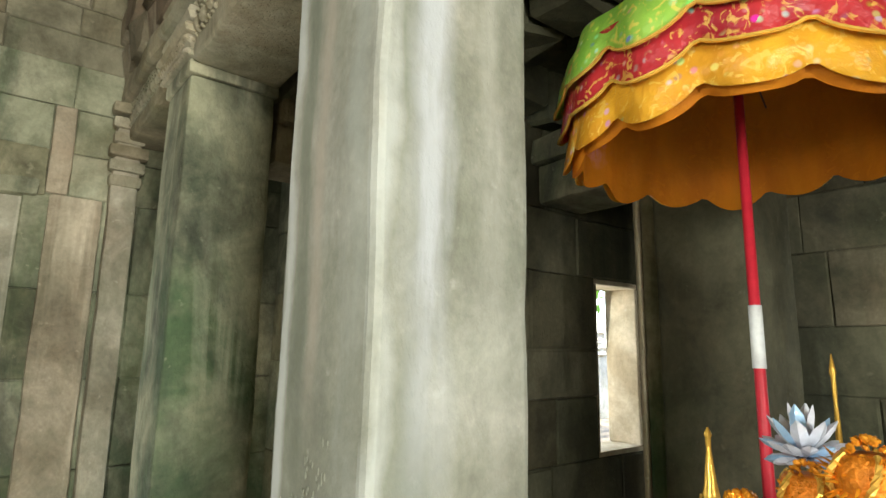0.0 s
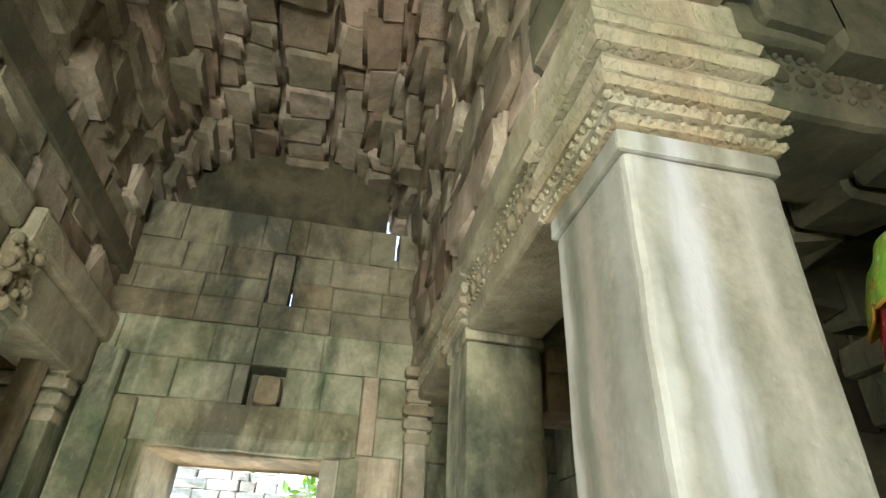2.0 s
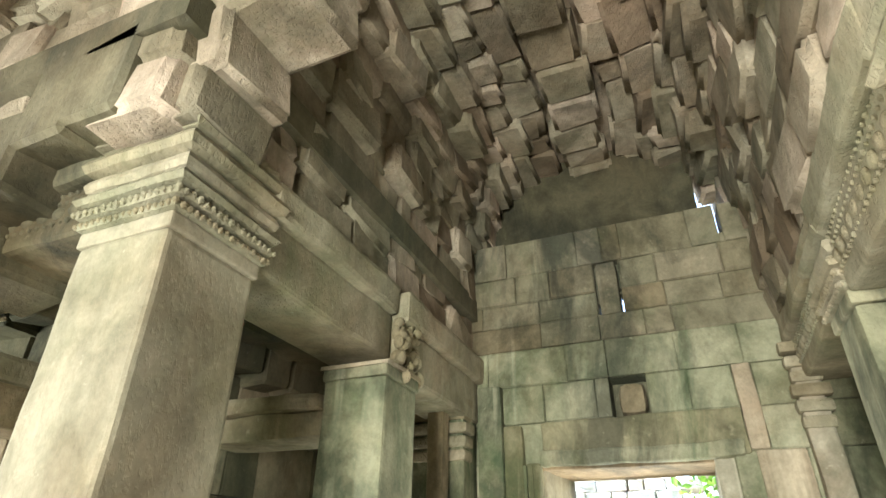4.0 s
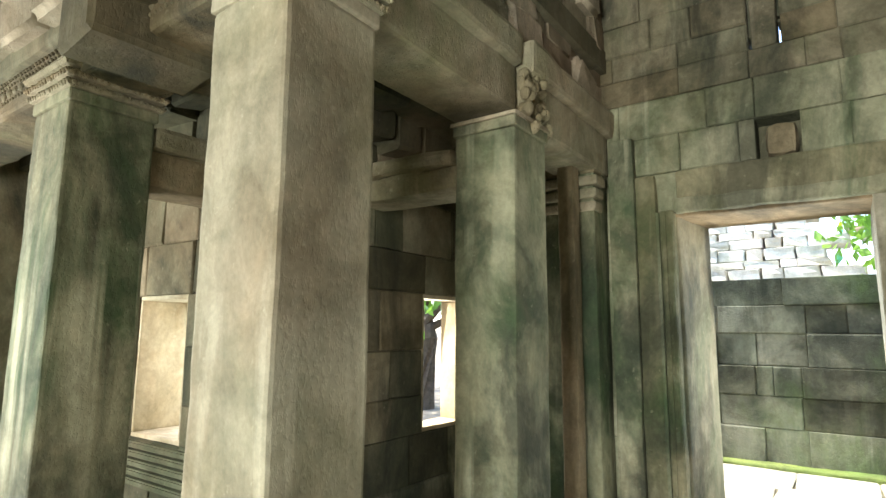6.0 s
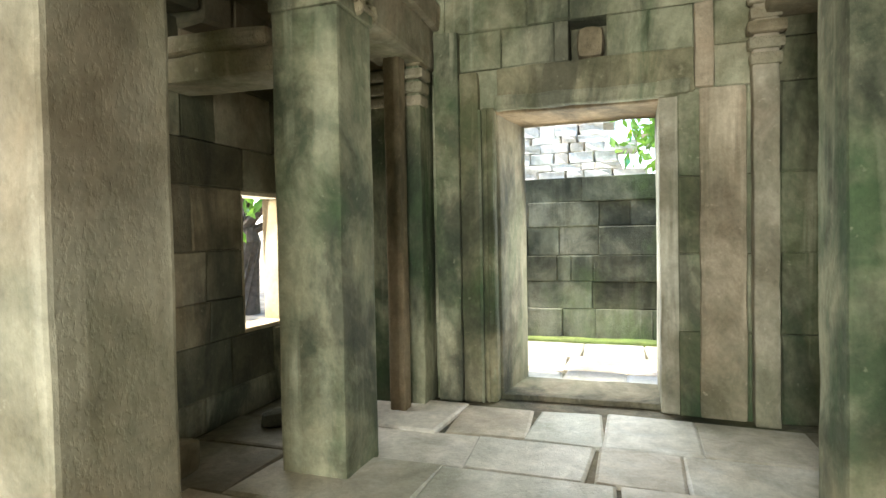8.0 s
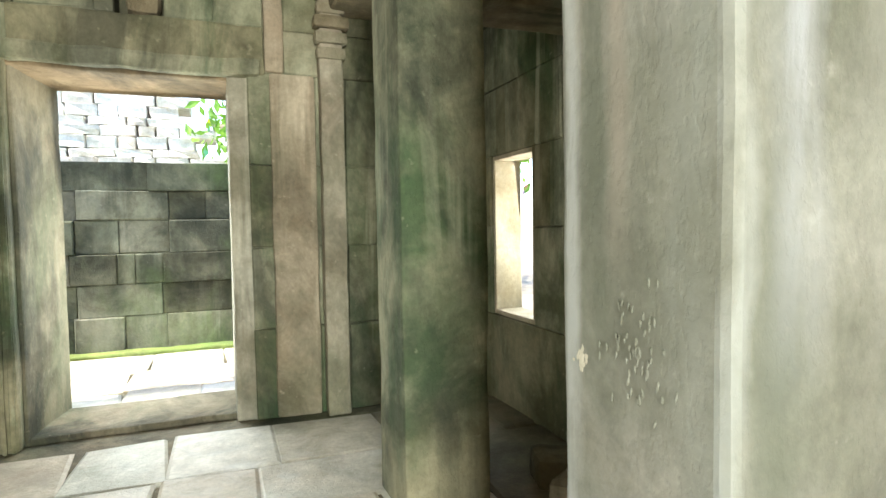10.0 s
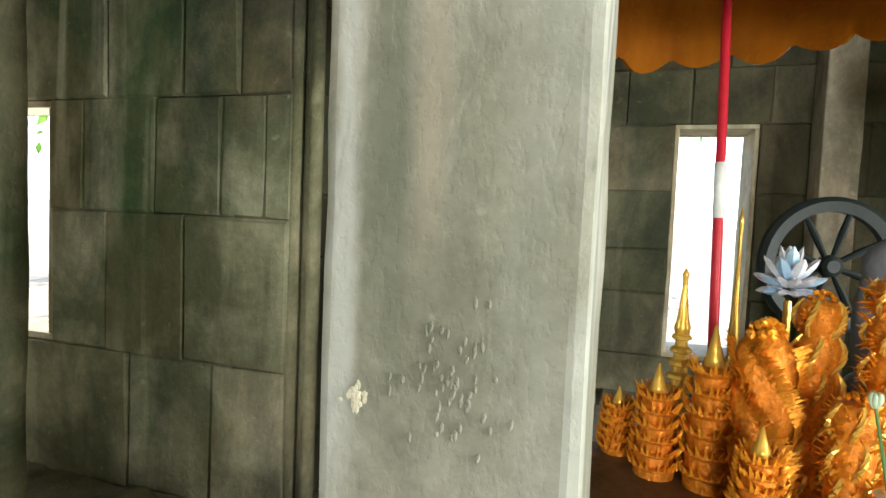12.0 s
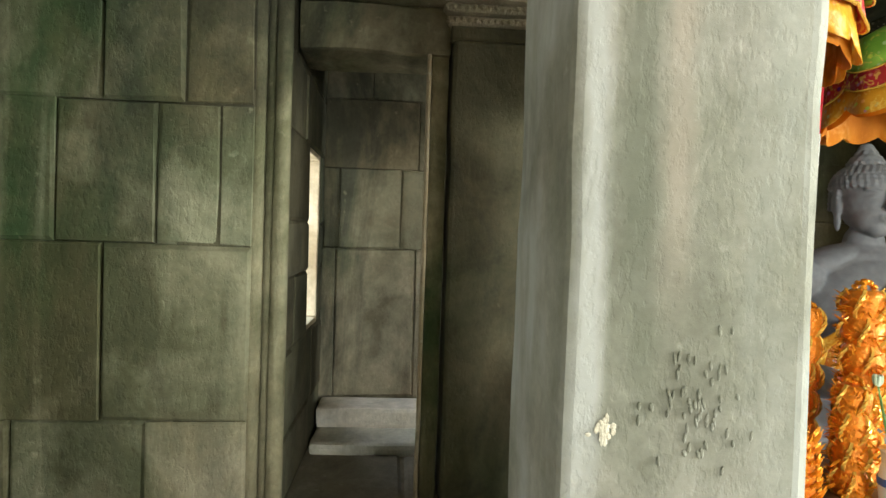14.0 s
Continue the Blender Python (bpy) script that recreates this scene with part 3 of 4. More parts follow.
def band(half_in, half_out, z0, z1, seed):
    """A moulded square ring with a rounded face."""
    bm = bmesh.new()
    prof = [(half_in, z0), (half_in + (half_out - half_in) * .8, z0 + (z1 - z0) * .18), (half_out, (z0 + z1) / 2), (half_in + (half_out - half_in) * .8, z1 - (z1 - z0) * .18), (half_in, z1)]
    n = 6
    rings = []
    for h, z in prof:
        ring = []
        for a, b in (((-1, -1), (1, -1)), ((1, -1), (1, 1)), ((1, 1), (-1, 1)), ((-1, 1), (-1, -1))):
            for k in range(n):
                p = Vector((h * (a[0] + (b[0] - a[0]) * k / n), h * (a[1] + (b[1] - a[1]) * k / n), z))
                ring.append(bm.verts.new(p + noise.noise_vector(p * 9 + Vector((seed, 0, 0))) * .006))
        rings.append(ring)
    for a, b in zip(rings, rings[1:]):
        for k in range(4 * n):
            bm.faces.new((a[k], a[(k + 1) % (4 * n)], b[(k + 1) % (4 * n)], b[k]))
    bm.faces.new(rings[0][::-1])
    bm.faces.new(rings[-1])
    return bm


def pillar(cx, cy, w, neck, top, mat, label, seed, z0=0.0):
    h = w / 2
    ob = thing("pillar", (cx, cy, z0), label, "pillar", "square temple pillars", rz=0)
    part("shaft", rough_box(-h, h, -h, h, -.03, neck, .022, .13, .006, seed), mat, ob)
    part("neck", rough_box(-h - .012, h + .012, -h - .012, h + .012, neck - .002, neck + .07, .012, .2, .004, seed + 1), mat, ob)
    z = neck + .068
    for k, (hi, out) in enumerate(((.055, .035), (.06, .05), (.07, .065), (.10, .05), (.11, .075), (.10, .06))):
        if z + hi > top + .03:
            break
        ring = part("capital_band", band(h - .01, h + out, z, z + hi, seed + k), M_CARVED, ob)
        if k in (0, 1):
            bm = bmesh.new()
            e = h + out - .006
            bead_row(bm, -e, e, -e, e, z + hi / 2, hi * .3, hi * .62)
            part("bead_row", bm, M_CARVED, ring)
        z += hi - .002
    if z < top:
        part("top_block", rough_box(-h - .03, h + .03, -h - .03, h + .03, z - .004, top, .02, .2, .008, seed + 3), M_CARVED, ob)
    return ob


pillar(1.4 + .252, 1.4 + .2335, .467, 2.572, 3.3, M_NEAR, "pale grey sandstone pillar streaked with lime, carved capital", 1.0)
near_pillar = scene.objects["pillar"]
_r = random.Random(5)
bm = bmesh.new()
for k in range(60):
    yy, zz = _r.gauss(-.02, .045), 1.10 + _r.gauss(0, .05)
    bmesh.ops.create_icosphere(bm, subdivisions=1, radius=1, matrix=Matrix.Translation((-.2345, yy, zz)) @ pose(0, 0, 0, _r.uniform(-15, 15), 0, 0) @ Matrix.Diagonal((.003, _r.uniform(.003, .005), _r.uniform(.007, .013), 1)))
tagged(part("peck_marks", bm, M_NEAR, near_pillar), kind="stuff")
bm = bmesh.new()
for k in range(34):
    bmesh.ops.create_icosphere(bm, subdivisions=1, radius=1, matrix=Matrix.Translation((-.2345, .157 + _r.gauss(0, .008), 1.045 + _r.gauss(0, .014))) @ Matrix.Diagonal((.0007, _r.uniform(.003, .007), _r.uniform(.004, .01), 1)))
part("lime_blotch", bm, M_FLOOR, near_pillar, "white lime blotch")
pillar(-1.057 - .249, 1.561 + .249, .498, 2.80, 3.4, M_PILLAR, "pale grey sandstone pillar with a carved beaded capital", 2.0)
pillar(1.445 + .215, 3.188 + .215, .43, 2.74, 3.3, M_PILLAR_DARK, "dark mossy sandstone pillar with a yellowed neck", 3.0)
pillar(-.969 - .215, 3.188 + .215, .43, 2.68, 2.76, M_PILLAR_DARK, "green mossy sandstone pillar with a broken capital", 4.0)
pillar(-2.95 - .25, 1.8, .5, 2.75, 3.0, M_PILLAR_DARK, "dark streaked sandstone pillar in the side aisle", 5.0)
pillar(3.6, 1.70, .46, 2.4, 2.95, M_WALL_SHADED, "sandstone pillar coloured dark for the shaded side aisle", 6.0)
# Unseen pillars mirrored to the south, added because they shape the light.
for cx, cy, sd in ((1.65, -1.64, 7.0), (-1.31, -1.7, 8.0), (3.6, -1.7, 9.0), (-3.2, -1.7, 10.0)):
    pillar(cx, cy, .48, 2.55, 3.3, M_PILLAR, "unseen grey sandstone pillar mirrored south of the crossing", sd)


def beam(name, x0, x1, y0, y1, z0, z1, label, seed, mat=M_CARVED, carved=True):
    """An architrave: plain soffit block, bead strings and a cornice along both faces."""
    ob = thing(name, ((x0 + x1) / 2, (y0 + y1) / 2, z0), label, "stone beam", "stone beams")
    hx, hy, h = (x1 - x0) / 2, (y1 - y0) / 2, z1 - z0
    block = part("block", rough_box(-hx, hx, -hy, hy, 0, h * .62, .03, .22, .014, seed), mat, ob)
    part("cornice", rough_box(-hx - (.06 if hx < hy else 0), hx + (.06 if hx < hy else 0), -hy - (.06 if hy < hx else 0), hy + (.06 if hy < hx else 0), h * .6, h, .035, .2, .02, seed + 1), mat, ob)
    if not carved:
        return ob
    bm = bmesh.new()
    n = int(2 * max(hx, hy) / .105)
    for k in range(n):
        for sgn in (-1, 1):
            u = -max(hx, hy) + (k + .5) * 2 * max(hx, hy) / n
            co = (sgn * hx, u, h * .345) if hx < hy else (u, sgn * hy, h * .345)
            size = (.022, .042, h * .075) if hx < hy else (.042, .022, h * .075)
            bmesh.ops.create_icosphere(bm, subdivisions=2, radius=rng.uniform(.9, 1.08), matrix=Matrix.Translation(co) @ Matrix.Diagonal((*size, 1)))
    part("petal_row", bm, mat, block)
    bm = bmesh.new()
    for zz in (h * .22, h * .46, h * .56):
        for sgn in (-1, 1):
            n = int(2 * max(hx, hy) / .05)
            for k in range(n):
                u = -max(hx, hy) + (k + .5) * 2 * max(hx, hy) / n
                co = (sgn * (hx + .004), u, zz) if hx < hy else (u, sgn * (hy + .004), zz)
                bmesh.ops.create_icosphere(bm, subdivisions=1, radius=.016 * rng.uniform(.7, 1.1), matrix=Matrix.Translation(co))
    part("bead_string", bm, mat, block)
    return ob


LB = "carved sandstone architrave resting on pillar capitals"
LP = "plain worn sandstone architrave resting on pillar capitals"
beam("architrave", 1.44, 1.88, 1.87, 3.18, 2.78, 3.32, LB, 31)
beam("architrave", 1.46, 1.86, 3.62, D, 2.86, 3.32, LB, 32)
beam("architrave", -1.5, -1.06, 2.06, 3.40, 2.84, 3.36, LP, 33, M_CARVED, False)
beam("architrave", -1.38, -1.0, 3.41, D, 2.76, 3.32, LP, 34, M_CARVED, False)
beam("architrave", 1.89, 5.4, 1.42, 1.86, 2.9, 3.34, LB, 35, M_WALL_SHADED)
beam("architrave", -6.2, -1.56, 1.58, 2.04, 2.9, 3.34, LB, 36, M_WALL_BROWN)
beam("architrave", 1.89, 5.4, -1.86, -1.42, 2.9, 3.34, LB, 37, M_WALL_SHADED)
beam("architrave", -6.2, -1.56, -1.92, -1.46, 2.9, 3.34, LB, 38)
beam("architrave", 1.44, 1.88, -4.85, -1.88, 2.78, 3.32, LB, 39)
beam("architrave", -1.52, -1.08, -4.85, -1.94, 2.78, 3.32, LB, 40)
TB = "short weathered sandstone tie beam across the aisle"
beam("tie_beam", 3.40, 3.82, 1.94, NB - .01, 2.33, 2.74, TB, 41, M_WALL_BROWN, False)
beam("tie_beam", -3.42, -3.0, 2.06, NB - .01, 2.36, 2.75, TB, 42, M_CARVED, False)
beam("tie_beam", WX + .01, -1.41, 3.22, 3.58, 2.36, 2.62, TB, 43, M_CARVED, False)
beam("tie_beam", 1.90, EX - .01, 3.22, 3.58, 2.4, 2.75, TB, 44, M_WALL_BROWN, False)

bm = bmesh.new()
_r = random.Random(77)
for k in range(46):
    zz = _r.uniform(0, .42)
    bmesh.ops.create_icosphere(bm, subdivisions=2, radius=1, matrix=Matrix.Translation((_r.uniform(-.05, .03), _r.uniform(-.16, .16), zz)) @ pose(0, 0, 0, _r.uniform(0, 180), _r.uniform(0, 180), 0) @ Matrix.Diagonal((_r.uniform(.03, .05), _r.uniform(.03, .06), _r.uniform(.02, .04), 1)))
bracket = finish("carved_bracket", bm, M_CARVED)
bracket.location = (-.985, 3.50, 2.72)
tagged(bracket, "broken leafy carving clinging to the beam end", "carving", kind="stuff")

# ---- north door ----
door = tagged(new("door_1"), kind="structure")
jamb = part("jamb_left", rough_box(-.2, .0, 0, .69, -.03, 2.40, .015, .2, .005, 51), M_WALL_BROWN, door)
jamb.matrix_world = pose(-.478, D + .09, 0, 0, 0, -8)
part("jamb_right", rough_box(.772, 1.05, D + .02, D + .77, -.03, 2.42, .02, .2, .008, 52), M_JAMB, door)
part("lintel", rough_box(-.62, .98, D + .06, D + .77, 2.37, 2.56, .02, .2, .008, 53), M_POST, door)
part("lintel_front", rough_box(-.47, 1.02, D - .035, D + .07, 2.40, 2.73, .025, .16, .012, 54), M_WALL, door)
part("lintel_moulding", rough_box(-.50, .99, D - .055, D + .07, 2.385, 2.50, .03, .12, .014, 50), M_WALL, door)
# Darker stone than the floor: the sill's shade is put into its colour.
part("threshold", rough_box(-.48, .88, D + .10, D + .74, -.03, .018, .015, .14, .010, 55), M_WALL_BROWN, door)
part("outer_slab_left", rough_box(-.99, -.78, D - .10, D + .05, -.03, 3.05, .02, .2, .01, 56), M_PILLAR_DARK, door)
part("outer_slab_left", rough_box(-.785, -.62, D - .06, D + .1, -.03, 2.72, .03, .2, .008, 49), M_WALL, door)
part("outer_slab_left", rough_box(-.625, -.50, D - .02, D + .3, -.03, 2.42, .03, .2, .008, 48), M_WALL, door)
for k in range(3):
    part("jamb_moulding", rough_box(-.632 + .045 * k, -.602 + .045 * k, D - .055 + .02 * k, D - .01, -.03, 2.40, .012, .25, .004, 45 + k), M_WALL, door)
part("outer_slab_right", rough_box(1.045, 1.36, D - .03, D + .05, -.03, 2.42, .025, .2, .012, 57), M_JAMB, door)
part("outer_slab_right", rough_box(1.02, 1.15, D - .025, D + .03, 2.43, 3.05, .02, .15, .01, 47), M_JAMB, door)
tagged(finish("loose_stone", rough_box(.165, .375, D - .012, D + .2, 2.735, 2.99, .075, .05, .016, 58), M_CARVED), "loose squarish stone lodged in a gap of the wall", "stone")

# pilasters beside the door
for x0, x1, y0, sd, ring_z in ((-1.5, -1.03, 4.64, 61, 2.42), (1.385, 1.55, 4.83, 62, 2.52)):
    p = thing("pilaster", ((x0 + x1) / 2, (y0 + D) / 2, 0), "mossy sandstone pilaster with ringed capital mouldings", "pilaster", "pilasters")
    hx, hy = (x1 - x0) / 2, (D - y0) / 2
    part("shaft", rough_box(-hx, hx, -hy, hy - .004, -.03, 3.0, .02, .16, .008, sd), M_PILLAR_DARK if sd == 61 else M_JAMB, p)
    for k in range(5 if sd == 61 else 6):
        z = ring_z + k * .105
        part("ring_moulding", rough_box(-hx - .02 - .012 * (k % 3), hx + .02 + .012 * (k % 3), -hy - .02 - .015 * (k % 3), 0, z, z + .085, .025, .1, .006, sd + k), M_CARVED, p)
prop = thing("stone_prop", (-1.19, 4.5, 0), "slender brown stone prop standing before the pilaster", "post")
part("post", rough_box(-.065, .065, -.065, .065, -.03, 2.95, .012, .15, .006, 71), M_POST, prop)

# mouldings under the west window, fallen stones
bm = bmesh.new()
for k in range(5):
    vs = add_box(bm, -4.75, -3.2, NB - .05 - .018 * k, NB + .02, .50 - .062 * k, .55 - .062 * k)
bmesh.ops.bevel(bm, geom=bm.edges[:], offset=.012, segments=2, affect="EDGES")
tagged(finish("trim_sill_mouldings", bm, M_WALL_BROWN), kind="structure")
for k, (x, y, a, b, c) in enumerate(((-2.05, 2.95, .34, .26, .2), (-1.95, 3.9, .2, .16, .1), (-3.6, 2.35, .4, .3, .22), (2.2, 2.75, .42, .3, .24), (2.3, 3.25, .28, .22, .16), (-2.1, 4.5, .25, .2, .12))):
    rock = finish("fallen_stone", rough_box(-a / 2, a / 2, -b / 2, b / 2, -.01, c, .05, .1, .02, k * 5.1), M_WALL_BROWN)
    rock.matrix_world = pose(x, y, 0, 0, 0, 40 * k)
    tagged(rock, "fallen broken sandstone block on the aisle floor", "stone", "fallen stones")

# ---- courtyard ----
COURT = [(-.05, .4, (-.78, -.3, .12, .8)), (.4, .75, (-.74, .08, .85)), (.75, 1.08, (-.8, -.36, -.18, .10, .9)), (1.08, 1.45, (-.75, -.33, .17, .95)), (1.45, 1.77, (-.72, .17, .55, 1.0)), (1.77, 2.08, (-.85, -.03, .95))]
wall_court = stone_wall("wall_courtyard", "x", 7.82, -1, -4.5, 4.5, -.05, 2.08, .7, [], M_LATERITE, .33, .62, jut=.06, depth=.1, courses=COURT)
bm = rough_box(-4.5, 4.5, 7.55, 7.86, -.06, .03, .02, .2, .03, 81)
tagged(finish("moss_strip", bm, M_MOSS), "bright green moss along the foot of the courtyard wall", "moss", kind="stuff")


STONES = [rough_box(-.5, .5, -.5, .5, -.5, .5, .07, .34, .05, k * 3.3) for k in range(5)]
STONE_MESHES = []
for _b in STONES:
    _m = bpy.data.meshes.new("ruin_block")
    _b.to_mesh(_m)
    _b.free()
    _m.materials.append(M_RUIN)
    STONE_MESHES.append(_m)


def ruin(at, rows, half, shrink, z0, depth, seed, label):
    """A stepped heap of dressed stones over a plain core."""
    r = random.Random(seed)
    ob = thing("ruined_tower", at, label, "ruin")
    part("core", rough_box(-half, half, 0, depth, 0, z0, .05, .6, .04, seed), M_RUIN, ob)
    z, h = z0, half
    for k in range(rows):
        hh = r.uniform(.17, .27)
        x = -h
        while x < h:
            w = r.uniform(.3, .8)
            b = new("block", r.choice(STONE_MESHES))
            b.parent = ob
            b.matrix_basis = pose(x + w / 2, k * .14 + r.uniform(-.05, .05) + .5, z + hh / 2, 0, r.uniform(-2, 2), r.uniform(-3, 3)) @ Matrix.Diagonal((w - .03, 1.0, hh - .02, 1))
            x += w
        z += hh
        h -= shrink * r.uniform(.2, 1.8)
    return ob


ruin((-1.9, 12.6, -.07), 15, 2.5, .12, 1.9, 2.6, 3, "pale stepped sandstone ruin beyond the courtyard wall")
ruin((10.5, 8.5, -.07), 4, 2.2, .25, 1.4, 2, 4, "pale ruined sandstone wall outside the windows")


def tree(at, height, spread, seed, n=900):
    r = random.Random(seed)
    ob = thing("tree", at, "leafy green tree with an uneven crown outside the temple", "tree", "trees outside")
    bm = bmesh.new()
    tube(bm, [(0, 0, -.1), (.1, .05, height * .3), (0, .1, height * .6), (.1, 0, height * .85)], [.28, .2, .14, .04], 10)
    tips = []
    for k in range(9):
        a = r.uniform(0, 6.28)
        z0 = height * r.uniform(.3, .65)
        tip = Vector((math.cos(a) * spread * r.uniform(.5, .9), math.sin(a) * spread * r.uniform(.5, .9), height * r.uniform(.5, 1)))
        tube(bm, [(0, 0, z0), tuple(tip * .5 + Vector((0, 0, z0 * .5))), tuple(tip)], [.1, .06, .02], 6)
        tips.append(tip)
    part("trunk", bm, M_BARK, ob)
    vs, fs = [], []
    for k in range(n):
        t = r.choice(tips)
        c = t + Vector((r.gauss(0, .45), r.gauss(0, .45), r.gauss(0, .38))) * spread * .45
        q = Euler((r.uniform(0, 6), r.uniform(0, 6), r.uniform(0, 6))).to_matrix()
        s = r.uniform(.10, .2)
        b = len(vs)
        vs += [tuple(c + q @ Vector(p) * s) for p in ((-1, 0, 0), (0, -.45, .1), (1, 0, 0), (0, .45, .1))]
        fs += [(b, b + 1, b + 2, b + 3)]
    me = bpy.data.meshes.new("crown")
    me.from_pydata(vs, [], fs)
    me.materials.append(M_LEAF)
    cr = new("crown", me)
    cr.parent = ob
    return ob


tree((2.9, 13.6, -.07), 5.4, 2.3, 91, 2200)
tree((6.5, 12.5, -.07), 6, 2.6, 92)
tree((-6.5, 9.5, -.07), 4.6, 2.2, 93)
tree((-9.5, 12.0, -.07), 6, 2.8, 94)
tree((8.0, 6.5, -.07), 5, 2.2, 95)
tree((11, 1.5, -.07), 6, 2.6, 96)
tree((-10.0, 6.5, -.07), 6, 2.6, 97)

# ---- shrine in the east arm ----
altar = thing("altar_table", (2.14, .78, 0), "low dark timber altar table crowded with gold offerings", "table")
part("tabletop", rough_box(-.30, .22, -.50, .66, .63, .68, .01, .3, .002, 101), M_TIMBER, altar)
for lx, ly in ((-.27, -.46), (.18, -.46), (-.27, .62), (.18, .62)):
    part("leg", rough_box(lx - .03, lx + .03, ly - .03, ly + .03, 0, .632, .006, .3, .001, 102), M_TIMBER, altar)
pedestal = thing("statue_pedestal", (2.60, .335, 0), "stepped grey stone pedestal under the seated statue", "pedestal")
part("lower_step", rough_box(-.2, .34, -.56, .42, -.02, .3, .02, .2, .005, 103), M_CARVED, pedestal)
part("upper_step", rough_box(-.18, .30, -.5, .38, .298, .62, .02, .2, .005, 104), M_CARVED, pedestal)


def ball(bm, c, r, turn=(0, 0, 0), sub=3):
    m = Matrix.Translation(c) @ Euler([radians(a) for a in turn]).to_matrix().to_4x4() @ Matrix.Diagonal((*r, 1))
    bmesh.ops.create_icosphere(bm, subdivisions=sub, radius=1, matrix=m)


BODY = [((0, 0, .32), (.155, .185, .36)), ((-.01, 0, .58), (.15, .22, .17)), ((0, .225, .64), (.09, .095, .09)), ((0, -.225, .64), (.09, .095, .09)),
        ((.01, .26, .46), (.075, .07, .22)), ((.01, -.26, .46), (.075, .07, .22))]
bm = bmesh.new()
for c, r in BODY:
    ball(bm, c, r)
ball(bm, (0, 0, .70), (.10, .16, .08))
ball(bm, (0, 0, .675), (.105, .25, .085))
ball(bm, (0, 0, .735), (.08, .11, .055))
for sy in (-1, 1):
    ball(bm, (0, sy * .13, .708), (.085, .155, .055), (-sy * 20, 0, 0))
ball(bm, (-.1, .23, .27), (.2, .065, .06), (0, 0, 25))
ball(bm, (-.1, -.23, .27), (.2, .065, .06), (0, 0, -25))
ball(bm, (-.08, .3, .11), (.24, .3, .11), (0, 0, 20))
ball(bm, (-.08, -.3, .11), (.24, .3, .11), (0, 0, -20))
ball(bm, (0, 0, .1), (.28, .45, .1))
ball(bm, (.005, 0, .77), (.066, .07, .09))
ball(bm, (-.012, 0, .945), (.108, .096, .125))
ball(bm, (-.04, 0, .893), (.078, .078, .088))
ball(bm, (-.072, 0, .832), (.036, .042, .03))
ball(bm, (-.062, 0, .985), (.058, .07, .045))
for z, x, w in ((.978, -.114, .009), (.958, -.121, .010), (.938, -.128, .011), (.92, -.136, .014), (.909, -.136, .017)):
    ball(bm, (x, 0, z), (.013, w, .014), sub=2)
ball(bm, (-.116, 0, .877), (.011, .027, .006))
ball(bm, (-.113, 0, .865), (.011, .021, .0075))
for sy in (-1, 1):
    ball(bm, (-.102, sy * .038, .947), (.011, .023, .009), (0, 0, -sy * 16))
    ball(bm, (-.104, sy * .042, .972), (.011, .034, .0048), (sy * 10, 0, -sy * 18))
    ball(bm, (.012, sy * .101, .925), (.026, .013, .05), (0, 6, 0))
    ball(bm, (.004, sy * .1, .865), (.015, .011, .045), (0, 4, 0))
ball(bm, (.01, 0, .995), (.119, .107, .09))
ball(bm, (.012, 0, 1.082), (.062, .06, .045))
ball(bm, (.012, 0, 1.13), (.03, .03, .035))
for row in range(9):
    e = radians(2 + row * 10)
    n = max(5, round(34 * math.cos(e)))
    for k in range(n):
        a = 2 * math.pi * (k + .5 * (row % 2)) / n
        p = Vector((.01 + math.cos(a) * math.cos(e) * .122, math.sin(a) * math.cos(e) * .11, .99 + math.sin(e) * .094))
        ball(bm, p, (.0105, .0105, .0115), sub=1)
for row in range(4):
    for k in range(16):
        a = radians(-96 + 192 * k / 15)
        ball(bm, (.012 + math.cos(a) * .118, math.sin(a) * .106, .972 - row * .02), (.0105, .0105, .0105), sub=1)
for row in range(3):
    n = 16 - row * 4
    for k in range(n):
        a = 2 * math.pi * k / n
        ball(bm, (.012 + math.cos(a) * (.06 - .013 * row), math.sin(a) * (.058 - .013 * row), 1.085 + row * .02), (.0095, .0095, .0095), sub=1)
statue = finish("buddha_statue", bm, M_STATUE, smooth=True)
statue.matrix_world = pose(2.59, .31, .60, 0, 0, -8) @ Matrix.Diagonal((1.05, 1.05, 1.045, 1))
rem = statue.modifiers.new("remesh", "REMESH")
rem.mode, rem.voxel_size, rem.use_smooth_shade = "VOXEL", .005, True
tagged(statue, "grey stone seated statue with curled hair and topknot", "statue")

# robe draped over one shoulder
def skin(phi, z):
    best = .05
    for s in range(55, 4, -1):
        x, y = -s * .01 * math.cos(phi), s * .01 * math.sin(phi)
        for c, r in BODY:
            if ((x - c[0]) / r[0]) ** 2 + ((y - c[1]) / r[1]) ** 2 + ((z - c[2]) / r[2]) ** 2 < 1:
                return s * .01
    return best


def robe_point(phi, z, lift):
    rr = skin(phi, z) + lift + .005 * math.sin(phi * 14 + z * 26)
    return Vector((-rr * math.cos(phi), rr * math.sin(phi), z))


